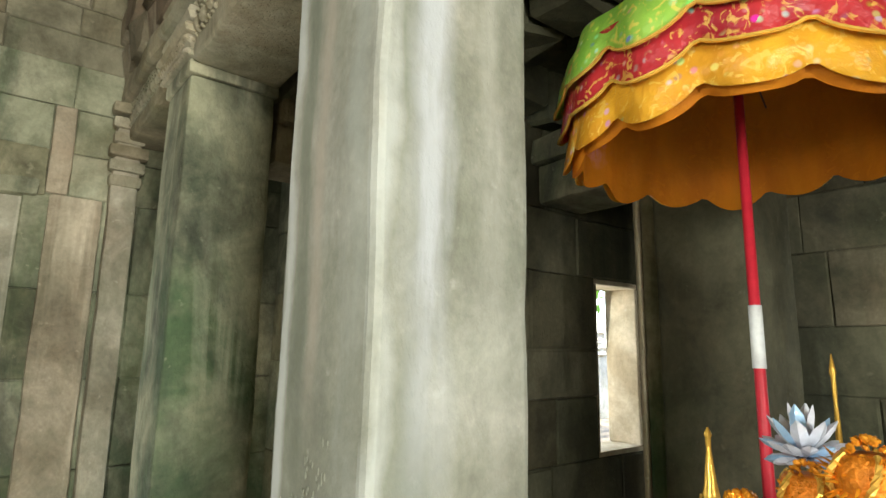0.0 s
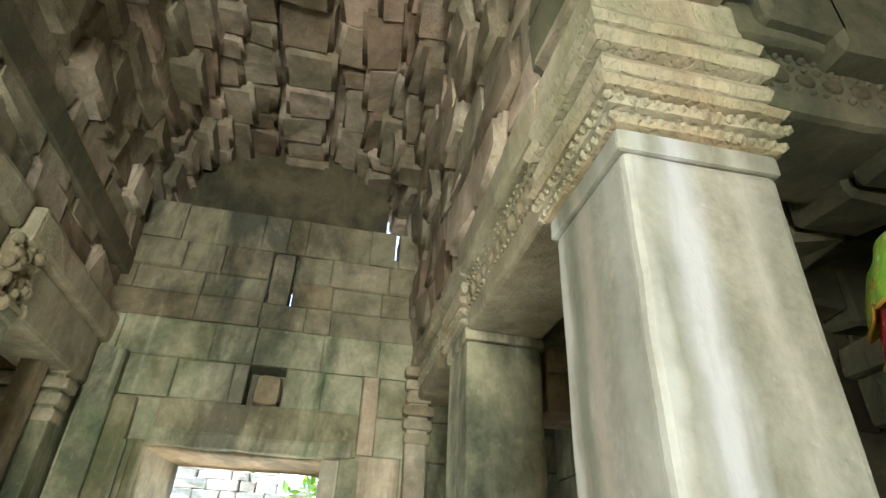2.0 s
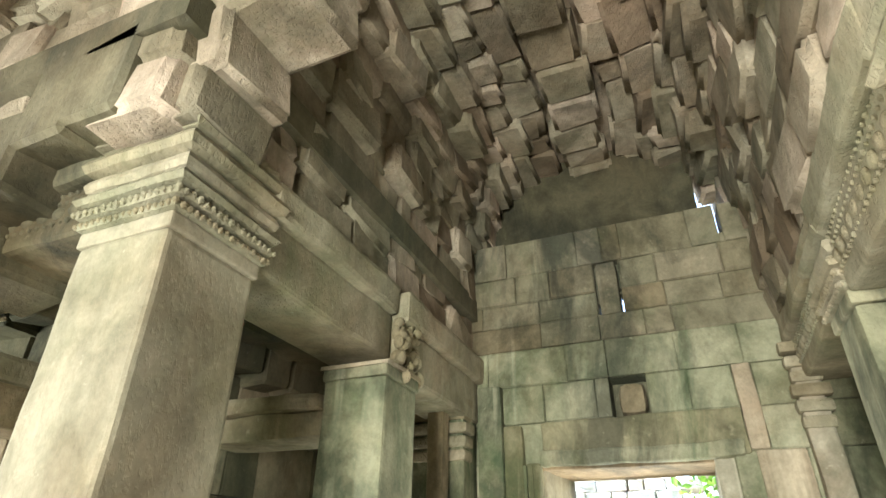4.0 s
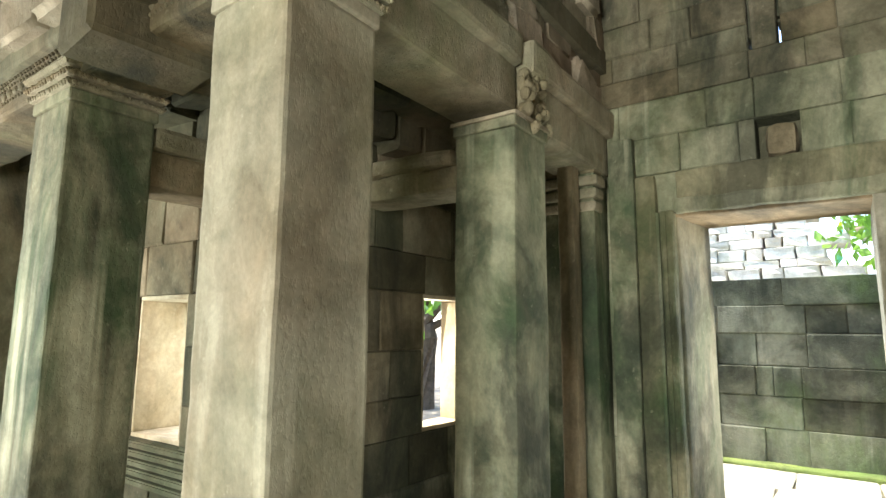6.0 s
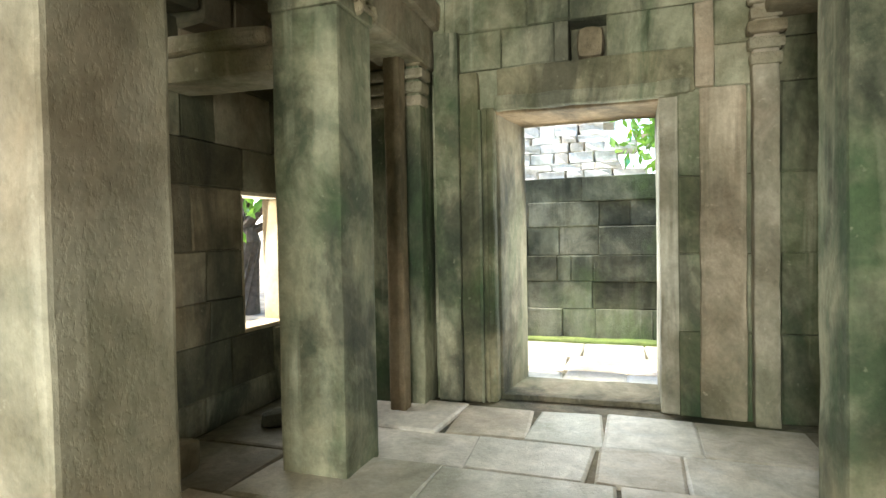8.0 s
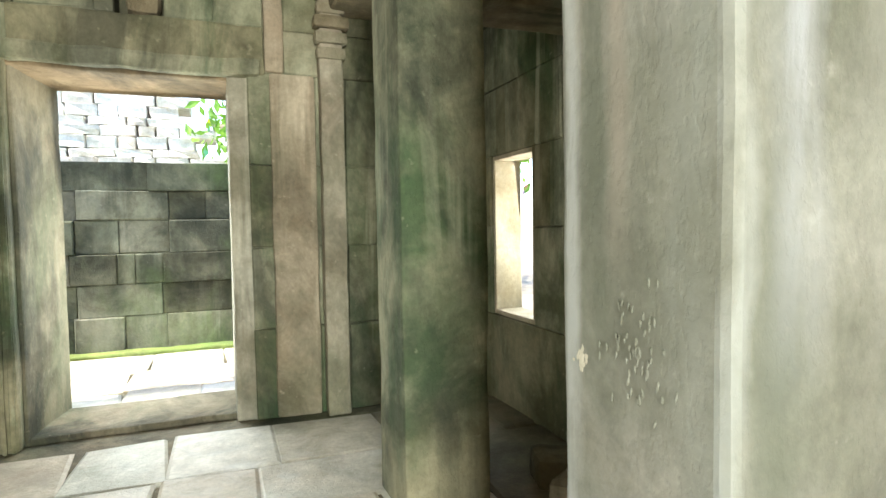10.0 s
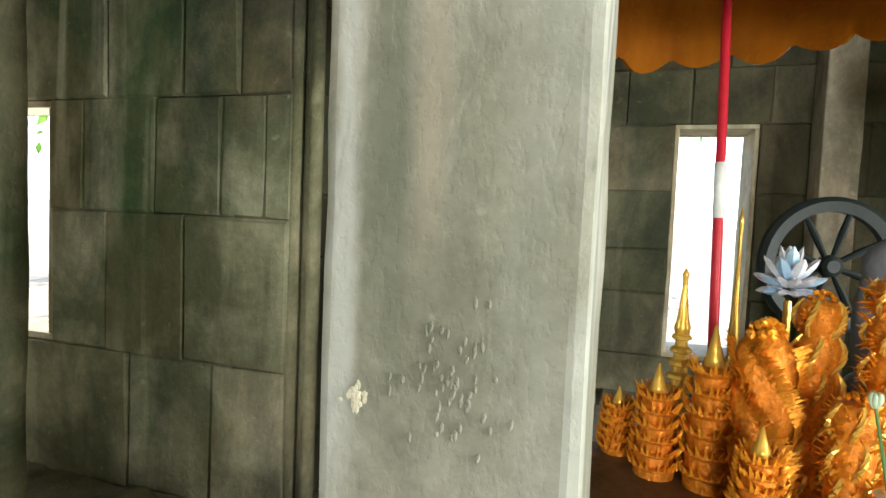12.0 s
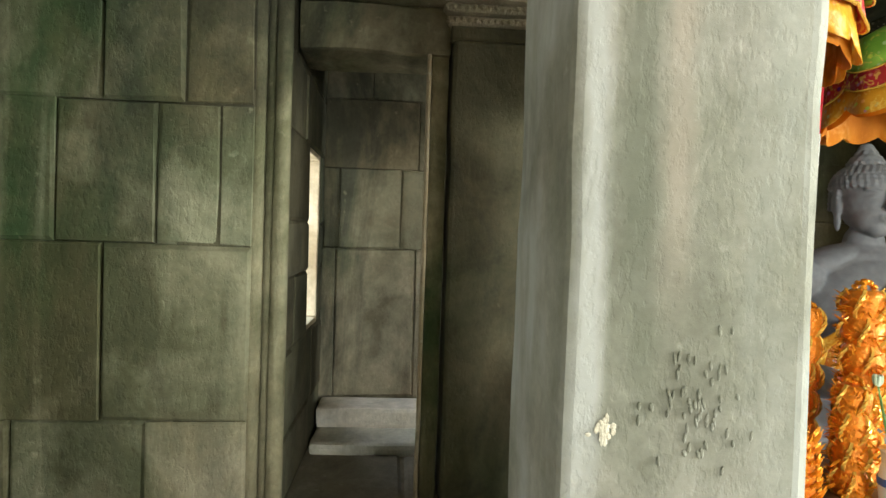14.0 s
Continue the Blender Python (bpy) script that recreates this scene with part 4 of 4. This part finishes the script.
rows = []
for k in range(33):
    z = .14 + .62 * k / 32
    end = -125.0
    while end < 125 and robe_point(radians(end), z, .03).y < .02 + (.62 - z) * .8:
        end += 1
    rows.append([(radians(-125 + (end + 125) * i / 40), z) for i in range(41)])
grids = {}
for nm, lift, cols in (("robe", .03, range(0, 38)), ("hem", .036, range(36, 41))):
    bm = bmesh.new()
    verts = [[bm.verts.new(robe_point(*rows[k][i], lift)) for i in cols] for k in range(33)]
    for p, q in zip(verts, verts[1:]):
        for i in range(len(p) - 1):
            bm.faces.new((p[i], p[i + 1], q[i + 1], q[i]))
    for turn in range(3):
        bmesh.ops.smooth_vert(bm, verts=bm.verts[:], factor=.5, use_axis_x=True, use_axis_y=True, use_axis_z=True)
    grids[nm] = bm
bm = grids["robe"]
robe = finish("robe", bm, M_ROBE, smooth=True)
robe.matrix_world = statue.matrix_world.copy()
hem = part("hem", grids["hem"], M_GOLD_CLOTH, robe, "plain gold satin border", True)
hs = hem.modifiers.new("solidify", "SOLIDIFY")
hs.thickness, hs.offset = .01, 1
sol = robe.modifiers.new("solidify", "SOLIDIFY")
sol.thickness, sol.offset = .012, 1
tagged(robe, "gold brocade robe draped over the statue's shoulder", "robe")


def umbrella(at, lean, r, rim, seed, label):
    """A tiered ceremonial parasol on a striped pole."""
    ob = thing("ceremonial_umbrella", at, label, "umbrella", "ceremonial umbrellas")
    foot, top = Vector((lean[0], lean[1], 0)), Vector((0, 0, rim + .5))
    on = lambda t: foot.lerp(top, t)
    bm = bmesh.new()
    tube(bm, [on(0), on(.5), on(1)], [.016, .015, .013], 12)
    pole = part("pole", bm, M_POLE_RED, ob, smooth=True)
    for t0, t1 in ((.56, .628), (.22, .28)):
        bm = bmesh.new()
        tube(bm, [on(t0), on(t1)], [.0172, .0172], 12)
        part("pole_band", bm, M_POLE_WHITE, pole, "white painted band", True)
    seg, n = 168, 14
    rr = random.Random(seed)
    ph = rr.uniform(0, 6)

    def sheet(rows, lower_cut=0.0):
        b = bmesh.new()
        rings = []
        for j, (q, z) in enumerate(rows):
            ring = []
            for k in range(seg):
                a = 2 * math.pi * k / seg
                wob = .008 * math.sin(a * 7 + ph) + .012 * math.sin(a * 3 + ph * 2)
                zz = z - (lower_cut * abs(math.sin(n * a / 2 + ph)) ** .8 if j == len(rows) - 1 else 0)
                fold = .012 * math.sin(n * a + ph) * (j / max(1, len(rows) - 1))
                ring.append(b.verts.new(((q + fold) * math.cos(a), (q + fold) * math.sin(a), zz + wob)))
            rings.append(ring)
        for p, q in zip(rings, rings[1:]):
            for k in range(seg):
                b.faces.new((p[k], p[(k + 1) % seg], q[(k + 1) % seg], q[k]))
        return b

    layers = {}
    for name, mat, rows, cut in (
            ("canopy", M_GREEN, [(.03, rim + .50), (r * .35, rim + .48), (r * .7, rim + .43), (r * .93, rim + .36), (r * .98, rim + .27), (r, rim + .24)], .055),
            ("red_valance", M_RED, [(r * .955, rim + .30), (r * .965, rim + .2), (r * .98, rim + .15)], .05),
            ("gold_valance", M_GOLD_CLOTH, [(r * .93, rim + .22), (r * .94, rim + .1), (r * .965, rim + .05)], .055),
            ("lining", M_LINING, [(.03, rim + .46), (r * .5, rim + .42), (r * .86, rim + .34), (r * .905, rim + .15), (r * .91, rim + .03)], .045)):
        o = layers[name] = part(name, sheet(rows, cut), mat, ob, smooth=True)
        sl = o.modifiers.new("solidify", "SOLIDIFY")
        sl.thickness = .003
    # gold cord along each scalloped hem
    for q, z, cut, mat, owner in ((r + .004, rim + .24, .055, M_GOLD, "canopy"), (r * .985, rim + .15, .05, M_GOLD, "red_valance")):
        bm = bmesh.new()
        pts = []
        for k in range(seg + 1):
            a = 2 * math.pi * k / seg
            f = q + .012 * math.sin(n * a + ph)
            wob = .008 * math.sin(a * 7 + ph) + .012 * math.sin(a * 3 + ph * 2)
            pts.append((f * math.cos(a), f * math.sin(a), z + wob - cut * abs(math.sin(n * a / 2 + ph)) ** .8))
        tube(bm, pts, [.005] * len(pts), 5)
        part("hem_cord", bm, mat, layers[owner], "gold cord")
    for k in range(8):
        a = 2 * math.pi * k / 8 + .2
        bm = bmesh.new()
        tube(bm, [(.03 * math.cos(a), .03 * math.sin(a), rim + .44), (r * .84 * math.cos(a), r * .84 * math.sin(a), rim + .325)], [.004, .003], 5)
        part("rib", bm, M_TIMBER, layers["lining"])
    return ob


umbrella((2.50, 1.11, 0), (-.12, -.05), .53, 1.995, 3, "green, red and gold satin ceremonial umbrella on a red pole")
umbrella((3.05, -.45, 0), (.05, 0), .54, 2.0, 8, "tiered satin ceremonial umbrella in green, red and gold")


def ceremonial_pole(foot, top, bands, label):
    ob = thing("ceremonial_pole", (foot[0], foot[1], 0), label, "pole", "ceremonial poles")
    t = Vector(top) - Vector((foot[0], foot[1], 0))
    bm = bmesh.new()
    tube(bm, [(0, 0, 0), t * .5, t], [.016, .016, .015], 12)
    pole = part("pole", bm, M_POLE_RED, ob, smooth=True)
    for a, b in bands:
        bm = bmesh.new()
        tube(bm, [t * a, t * b], [.0185, .0185], 12)
        part("pole_band", bm, M_POLE_WHITE, pole, "white painted band", True)


ceremonial_pole((2.58, .62), (2.62, .47, 2.9), [(.575, .635)], "red ceremonial pole with a white band beside the statue")
ceremonial_pole((3.14, .40), (3.14, .35, 2.9), [], "plain red ceremonial pole behind the statue")

# spoked wheel behind the offerings
wheel = thing("dharma_wheel", (3.67, .42, 0), "dark green painted spoked ceremonial wheel on a post", "wheel", rz=14)
bm = bmesh.new()
cz = 1.205
R0, tr = .295, .036
rings = []
for k in range(48):
    a = 2 * math.pi * k / 48
    c = Vector((0, math.cos(a) * R0, cz + math.sin(a) * R0))
    o = Vector((0, math.cos(a), math.sin(a)))
    rings.append([bm.verts.new(c + o * u + Vector((v, 0, 0))) for u, v in ((-tr, -.02), (tr * .4, -.03), (tr, -.015), (tr, .015), (tr * .4, .03), (-tr, .02))])
for a, b in zip(rings, rings[1:] + rings[:1]):
    for k in range(6):
        bm.faces.new((a[k], a[(k + 1) % 6], b[(k + 1) % 6], b[k]))
part("rim", bm, M_WHEEL, wheel)
part("hub", lathe([(.03, -.04), (.05, -.03), (.055, 0), (.05, .03), (.03, .04)], 20, Matrix.Translation((0, 0, cz)) @ pose(0, 0, 0, 0, 90, 0)), M_WHEEL, wheel)
for k in range(8):
    a = 2 * math.pi * k / 8 + .3
    bm = bmesh.new()
    p0, p1 = Vector((0, math.cos(a) * .045, cz + math.sin(a) * .045)), Vector((0, math.cos(a) * (R0 - .02), cz + math.sin(a) * (R0 - .02)))
    tube(bm, [p0, p0.lerp(p1, .5), p1], [.012, .018, .013], 8)
    part("spoke", bm, M_WHEEL, wheel)
part("post", rough_box(-.035, .035, -.04, .04, 0, cz - R0 + .01, .008, .2, .002, 111), M_WHEEL, wheel)


def gold_spire(x, y, base, top, r, label):
    ob = thing("gold_spire", (x, y, base), label, "ornament", "gold offering spires")
    h = top - base
    prof = [(r, 0), (r, .02)]
    n = 9
    for k in range(n):
        z, q = .02 + h * .62 * k / n, r * (1 - .55 * k / n)
        dz = h * .62 / n
        prof += [(q * .62, z + dz * .15), (q * .62, z + dz * .55), (q, z + dz * .7), (q * .9, z + dz * .95)]
    part("tiered_shaft", lathe(prof + [(r * .3, h * .66)], 14), M_GOLD, ob, smooth=False)
    part("finial", lathe([(r * .36, h * .655), (r * .42, h * .69), (r * .3, h * .74), (r * .12, h * .9), (r * .14, h * .955), (r * .2, h * .965), (r * .03, h)], 12), M_GOLD, ob, smooth=True)
    return ob


GS = "tiered gold spire standing among the altar offerings"
gold_spire(2.66, .985, 0, 1.44, .045, GS)
gold_spire(2.325, 1.18, .68, 1.245, .055, GS)
gold_spire(2.95, -.2, 0, 1.62, .06, "tall tiered gold spire standing beside the statue")


def spike(vs, fs, c, d, ln, w):
    """One strip of tinsel: a thin three-sided point."""
    q = d.to_track_quat("Z", "Y").to_matrix()
    b = len(vs)
    for k in range(3):
        a = 2.094 * k
        vs.append(tuple(c + q @ Vector((w * math.cos(a), w * math.sin(a), 0))))
    vs.append(tuple(c + d * ln))
    fs.extend([(b, b + 1, b + 3), (b + 1, b + 2, b + 3), (b + 2, b, b + 3)])


def tinsel(name, parent, mat, rows):
    vs, fs = [], []
    for c, d, ln, w in rows:
        spike(vs, fs, c, d.normalized(), ln, w)
    me = bpy.data.meshes.new(name)
    me.from_pydata(vs, [], fs)
    me.materials.append(mat)
    ob = new(name, me)
    ob.parent = parent
    return tagged(ob, kind="stuff")


def twisted_column(x, y, base, top, r, seed, label):
    rr = random.Random(seed)
    ob = thing("twisted_offering", (x, y, base), label, "offering", "tinsel offering columns")
    h = top - base
    bm = bmesh.new()
    seg, rows = 24, 60
    rings = []
    for j in range(rows + 1):
        t = j / rows
        q = r * (.95 + .1 * math.sin(t * 3.1)) * (1 if t < .84 else max(.3, 1 - ((t - .84) / .16) ** 2 * .75))
        ring = []
        for k in range(seg):
            a = 2 * math.pi * k / seg
            s = q * (.92 + .1 * math.sin(5 * a + t * h * 46))
            ring.append(bm.verts.new((s * math.cos(a), s * math.sin(a), t * h)))
        rings.append(ring)
    for p, q in zip(rings, rings[1:]):
        for k in range(seg):
            bm.faces.new((p[k], p[(k + 1) % seg], q[(k + 1) % seg], q[k]))
    bm.faces.new(rings[-1])
    part("core", bm, M_FOIL, ob, smooth=True)
    bm = bmesh.new()
    for k in range(26):
        a, e = rr.uniform(0, 6.28), rr.uniform(-.1, 1.4)
        c = Vector((math.cos(a) * math.cos(e), math.sin(a) * math.cos(e), math.sin(e))) * r * .52 + Vector((0, 0, h - r * .3))
        ball(bm, c, (r * .22, r * .22, r * .16), (rr.uniform(0, 90), rr.uniform(0, 90), 0), 1)
    tagged(part("rosette", bm, M_TINSEL, ob), kind="stuff")
    out = []
    for k in range(900):
        t = k / 900 * .92
        a = t * h * 46 / 5 * -1 + (k % 5) * 1.2566 + rr.uniform(-.2, .2)
        d = Vector((math.cos(a + .7), math.sin(a + .7), rr.uniform(.3, .9)))
        out.append((Vector((math.cos(a) * r, math.sin(a) * r, t * h)), d, r * rr.uniform(.35, .6), .0036))
    tinsel("tinsel", ob, M_TINSEL, out)
    return ob


def tiered_cone(x, y, base, top, r, seed, label):
    rr = random.Random(seed)
    ob = thing("tiered_offering", (x, y, base), label, "offering", "tinsel offering columns")
    h = top - base
    n = 6
    prof = []
    for k in range(n):
        z, dz = h * .74 * k / n, h * .74 / n
        q = r * (1 - .3 * k / n)
        prof += [(q * .86, z), (q * .9, z + dz * .6), (q * 1.08, z + dz * .82), (q * 1.08, z + dz * .9), (q * .82, z + dz * .98)]
    part("core", lathe(prof + [(r * .5, h * .75)], 24), M_FOIL, ob, smooth=False)
    part("tip", lathe([(r * .45, h * .745), (r * .34, h * .8), (r * .2, h * .88), (r * .05, h)], 12), M_GOLD, ob, "smooth gold cone", True)
    out = []
    for k in range(n):
        z, q = h * .74 * (k + .85) / n, r * (1 - .3 * k / n)
        for j in range(22):
            a = 2 * math.pi * j / 22 + rr.uniform(-.1, .1)
            out.append((Vector((q * math.cos(a), q * math.sin(a), z)), Vector((math.cos(a) * .45, math.sin(a) * .45, rr.uniform(.6, 1))), r * rr.uniform(.35, .7), .0075))
    tinsel("tinsel", ob, M_TINSEL, out)
    return ob


def bulb_column(x, y, base, top, r, seed, label, shag=.35):
    rr = random.Random(seed)
    ob = thing("bulb_offering", (x, y, base), label, "offering", "tinsel offering columns")
    h = top - base
    n = max(4, round(h / .085))
    prof = []
    for k in range(n):
        z, dz = h * k / n, h / n
        for t, q in ((.02, .74), (.15, .84), (.4, .92), (.65, .92), (.88, .84), (.98, .74)):
            prof.append((r * q, z + dz * t))
    part("core", lathe(prof, 28), M_FOIL, ob, smooth=True)
    out = []
    for k in range(n):
        zc = h * (k + .5) / n
        bm = bmesh.new()
        for j in range(5):
            a = 2 * math.pi * j / 5 + k
            pts = []
            for s in range(7):
                e = -1.2 + 2.4 * s / 6
                w = r * 1.06 * math.cos(e * .75)
                pts.append((w * math.cos(a + .25 * math.sin(e)), w * math.sin(a + .25 * math.sin(e)), zc + e * h / n * .42))
            tube(bm, pts, [.0065] * 7, 5)
        part("foil_strip", bm, M_GOLD, ob)
        for j in range(70):
            a, e = rr.uniform(0, 6.28), rr.uniform(-.9, .9)
            d = Vector((math.cos(a), math.sin(a), e))
            out.append((Vector((r * .8 * math.cos(a), r * .8 * math.sin(a), zc + e * h / n * .4)), d + Vector((0, 0, rr.uniform(-.2, .6))), r * rr.uniform(.35, .85) * shag, .0052))
    tinsel("tinsel", ob, M_TINSEL, out)
    bm = bmesh.new()
    for k in range(22):
        a, e = rr.uniform(0, 6.28), rr.uniform(-.3, 1.5)
        c = Vector((math.cos(a) * math.cos(e), math.sin(a) * math.cos(e), math.sin(e))) * r * .5 + Vector((0, 0, h - r * .1))
        ball(bm, c, (r * .17, r * .17, r * .1), (rr.uniform(0, 90), rr.uniform(0, 90), 0), 1)
    tagged(part("rosette", bm, M_TINSEL, ob), kind="stuff")
    return ob


TC = "orange foil cone in tiers with a gold tip and tinsel"
tiered_cone(2.15, 1.115, .68, 1.115, .068, 1, TC)
tiered_cone(2.18, 1.245, .68, .99, .062, 2, TC)
tiered_cone(2.30, 1.345, .68, .88, .05, 3, TC)
twisted_column(2.11, 1.005, .68, 1.125, .072, 4, "column twisted from orange gold tinsel")
bulb_column(2.14, .885, .68, 1.20, .056, 5, "segmented column of orange foil and gold strips")
bulb_column(2.06, .755, .68, 1.265, .063, 6, "tall bristling column of orange gold tinsel", .8)
bulb_column(1.96, .86, .68, 1.0, .05, 7, "short bristling column of orange gold tinsel", .9)
bulb_column(2.03, .60, .68, 1.10, .055, 8, "segmented column of orange foil and gold strips")
tiered_cone(1.93, 1.04, .68, .93, .055, 9, TC)

# foil flower
flower = thing("foil_flower", (2.26, .93, .68), "silver and blue crystal foil flower on a stem", "ornament")
bm = bmesh.new()
tube(bm, [(0, 0, 0), (0, 0, .5)], [.012, .01], 8)
part("stem", bm, M_GOLD, flower)
rr = random.Random(4)
for ring, (n, e, ln) in enumerate(((12, -.1, .06), (12, .4, .075), (8, .9, .09), (4, 1.35, .1))):
    for k in range(n):
        a = 2 * math.pi * k / n + ring * .5
        d = Vector((math.cos(a) * math.cos(e), math.sin(a) * math.cos(e), math.sin(e)))
        q = d.to_track_quat("Z", "Y").to_matrix()
        bm = bmesh.new()
        o = Vector((0, 0, .53)) + d * .02
        prof = [(0.006, 0), (.012, .25), (.018, .5), (.015, .78), (.002, 1)]
        rows = [[bm.verts.new(o + q @ Vector((w * math.cos(b) * 1.0, w * math.sin(b) * .5, t * ln))) for b in (0, 1.57, 3.14, 4.71)] for w, t in prof]
        for p0, p1 in zip(rows, rows[1:]):
            for j in range(4):
                bm.faces.new((p0[j], p0[(j + 1) % 4], p1[(j + 1) % 4], p1[j]))
        part("petal", bm, M_CRYSTAL_BLUE if (k + ring) % 4 == 0 else M_CRYSTAL, flower)

# vase with lotus buds
vase = thing("flower_vase", (1.86, .80, .68), "white and blue porcelain vase on the altar", "vase")
part("body", lathe([(.03, 0), (.045, .03), (.05, .08), (.042, .13), (.046, .16), (.05, .165)], 24), M_PORCELAIN, vase, smooth=True)
part("blue_band", lathe([(.0505, .07), (.0512, .08), (.0505, .09)], 24), M_BLUE, vase, "blue glazed band", True)
posy = thing("lotus_bunch", (1.86, .80, .69), "pink lotus and pale buds on green stems", "flowers")
for k, (dx, dy, h, mat, r) in enumerate(((.0, -.03, .24, M_PETAL, .032), (.03, .05, .33, M_PALE_BUD, .016), (-.03, .02, .36, M_PALE_BUD, .017), (.05, -.05, .34, M_PALE_BUD, .016), (-.02, -.06, .31, M_PETAL, .026))):
    bm = bmesh.new()
    tube(bm, [(0, 0, 0), (dx * .5, dy * .5, h * .55), (dx, dy, h)], [.004, .004, .003], 6)
    stem = part("stem", bm, M_STEM, posy)
    bm = bmesh.new()
    for j in range(7):
        a = j * .9
        ball(bm, (dx + math.cos(a) * r * .35, dy + math.sin(a) * r * .35, h + r * .6), (r * .5, r * .35, r * 1.1), (0, 14, math.degrees(a)), 2)
    tagged(part("bud", bm, mat, stem, "", True), kind="stuff")

# stonework of the east arm behind the shrine
east_post = thing("pilaster", (5.25, -.03, 0), "pale dressed sandstone pilaster on the rear wall", "pilaster", "pilasters")
part("shaft", rough_box(-.14, .14, -.12, .12, -.03, 3.0, .02, .2, .006, 121), M_JAMB, east_post)
tagged(finish("trim_niche_jamb", rough_box(3.42, 3.62, 1.945, 2.035, -.03, 2.34, .02, .2, .006, 124), M_WALL), kind="structure")
tagged(finish("trim_niche_bead", rough_box(3.40, 3.44, 2.037, 2.06, -.03, 2.335, .01, .2, .004, 125), M_REVEAL), kind="structure")
plinth = thing("stone_ledge", (4.5, 2.25, 0), "worn grey sandstone ledge of two steps at the aisle end", "ledge")
part("upper_step", rough_box(-.2, .09, -.3, .46, .06, .2, .03, .2, .01, 122), M_FLOOR, plinth)
part("lower_step", rough_box(-.5, .09, -.3, .46, -.02, .062, .03, .2, .01, 123), M_FLOOR, plinth)

# ---- wall blocks and paving, one by one ----
for job in PENDING:
    lay_blocks(*job)


def pave(owner, x0, x1, y0, y1, size, mat, seed):
    r = random.Random(seed)
    y = y0
    while y < y1 - .05:
        h = size * r.uniform(.7, 1.25)
        if y1 - y - h < size * .4:
            h = y1 - y
        x = x0
        while x < x1 - .05:
            w = size * r.uniform(.75, 1.7)
            if x1 - x - w < size * .4:
                w = x1 - x
            g = .004
            q = [(x + g, y + g), (x + w - g, y + g), (x + w - g, y + h - g), (x + g, y + h - g)]
            q = [(a + r.uniform(-.036, .036), b + r.uniform(-.03, .03)) for k, (a, b) in enumerate(q)]
            cx, cy = x + w / 2, y + h / 2
            top, t = r.uniform(-.014, .008), .02
            vs = [(a - cx, b - cy, -.04) for a, b in q] + [(a - cx, b - cy, top - .012) for a, b in q] + [((a - cx) * (1 - t / w * 2), (b - cy) * (1 - t / h * 2), top + r.uniform(-.004, .004)) for a, b in q]
            fs = [(8, 9, 10, 11)] + [(a, (a + 1) % 4, 4 + (a + 1) % 4, 4 + a) for a in range(4)] + [(4 + a, 4 + (a + 1) % 4, 8 + (a + 1) % 4, 8 + a) for a in range(4)]
            me = bpy.data.meshes.new("slab")
            me.from_pydata(vs, [], fs)
            # Slabs in the side aisles take the darker floor stone.
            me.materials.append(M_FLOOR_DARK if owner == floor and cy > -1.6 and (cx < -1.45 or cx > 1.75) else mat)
            ob = new("slab", me)
            ob.location = (cx, cy, 0)
            ob.parent = owner
            x += w
        y += h


pave(floor, -2.36, 2.67, -1.5, 4.78, .64, M_FLOOR, 5)
pave(floor, 2.67, 5.4, -1.5, 2.74, .7, M_FLOOR, 6)
pave(floor, -6.2, -2.36, -1.5, 2.74, .7, M_FLOOR, 7)
pave(pavement, -2.5, 3.0, 5.6, 7.6, .6, M_FLOOR, 8)
pave(floor, -2.36, 2.67, -4.8, -1.5, .75, M_FLOOR, 9)
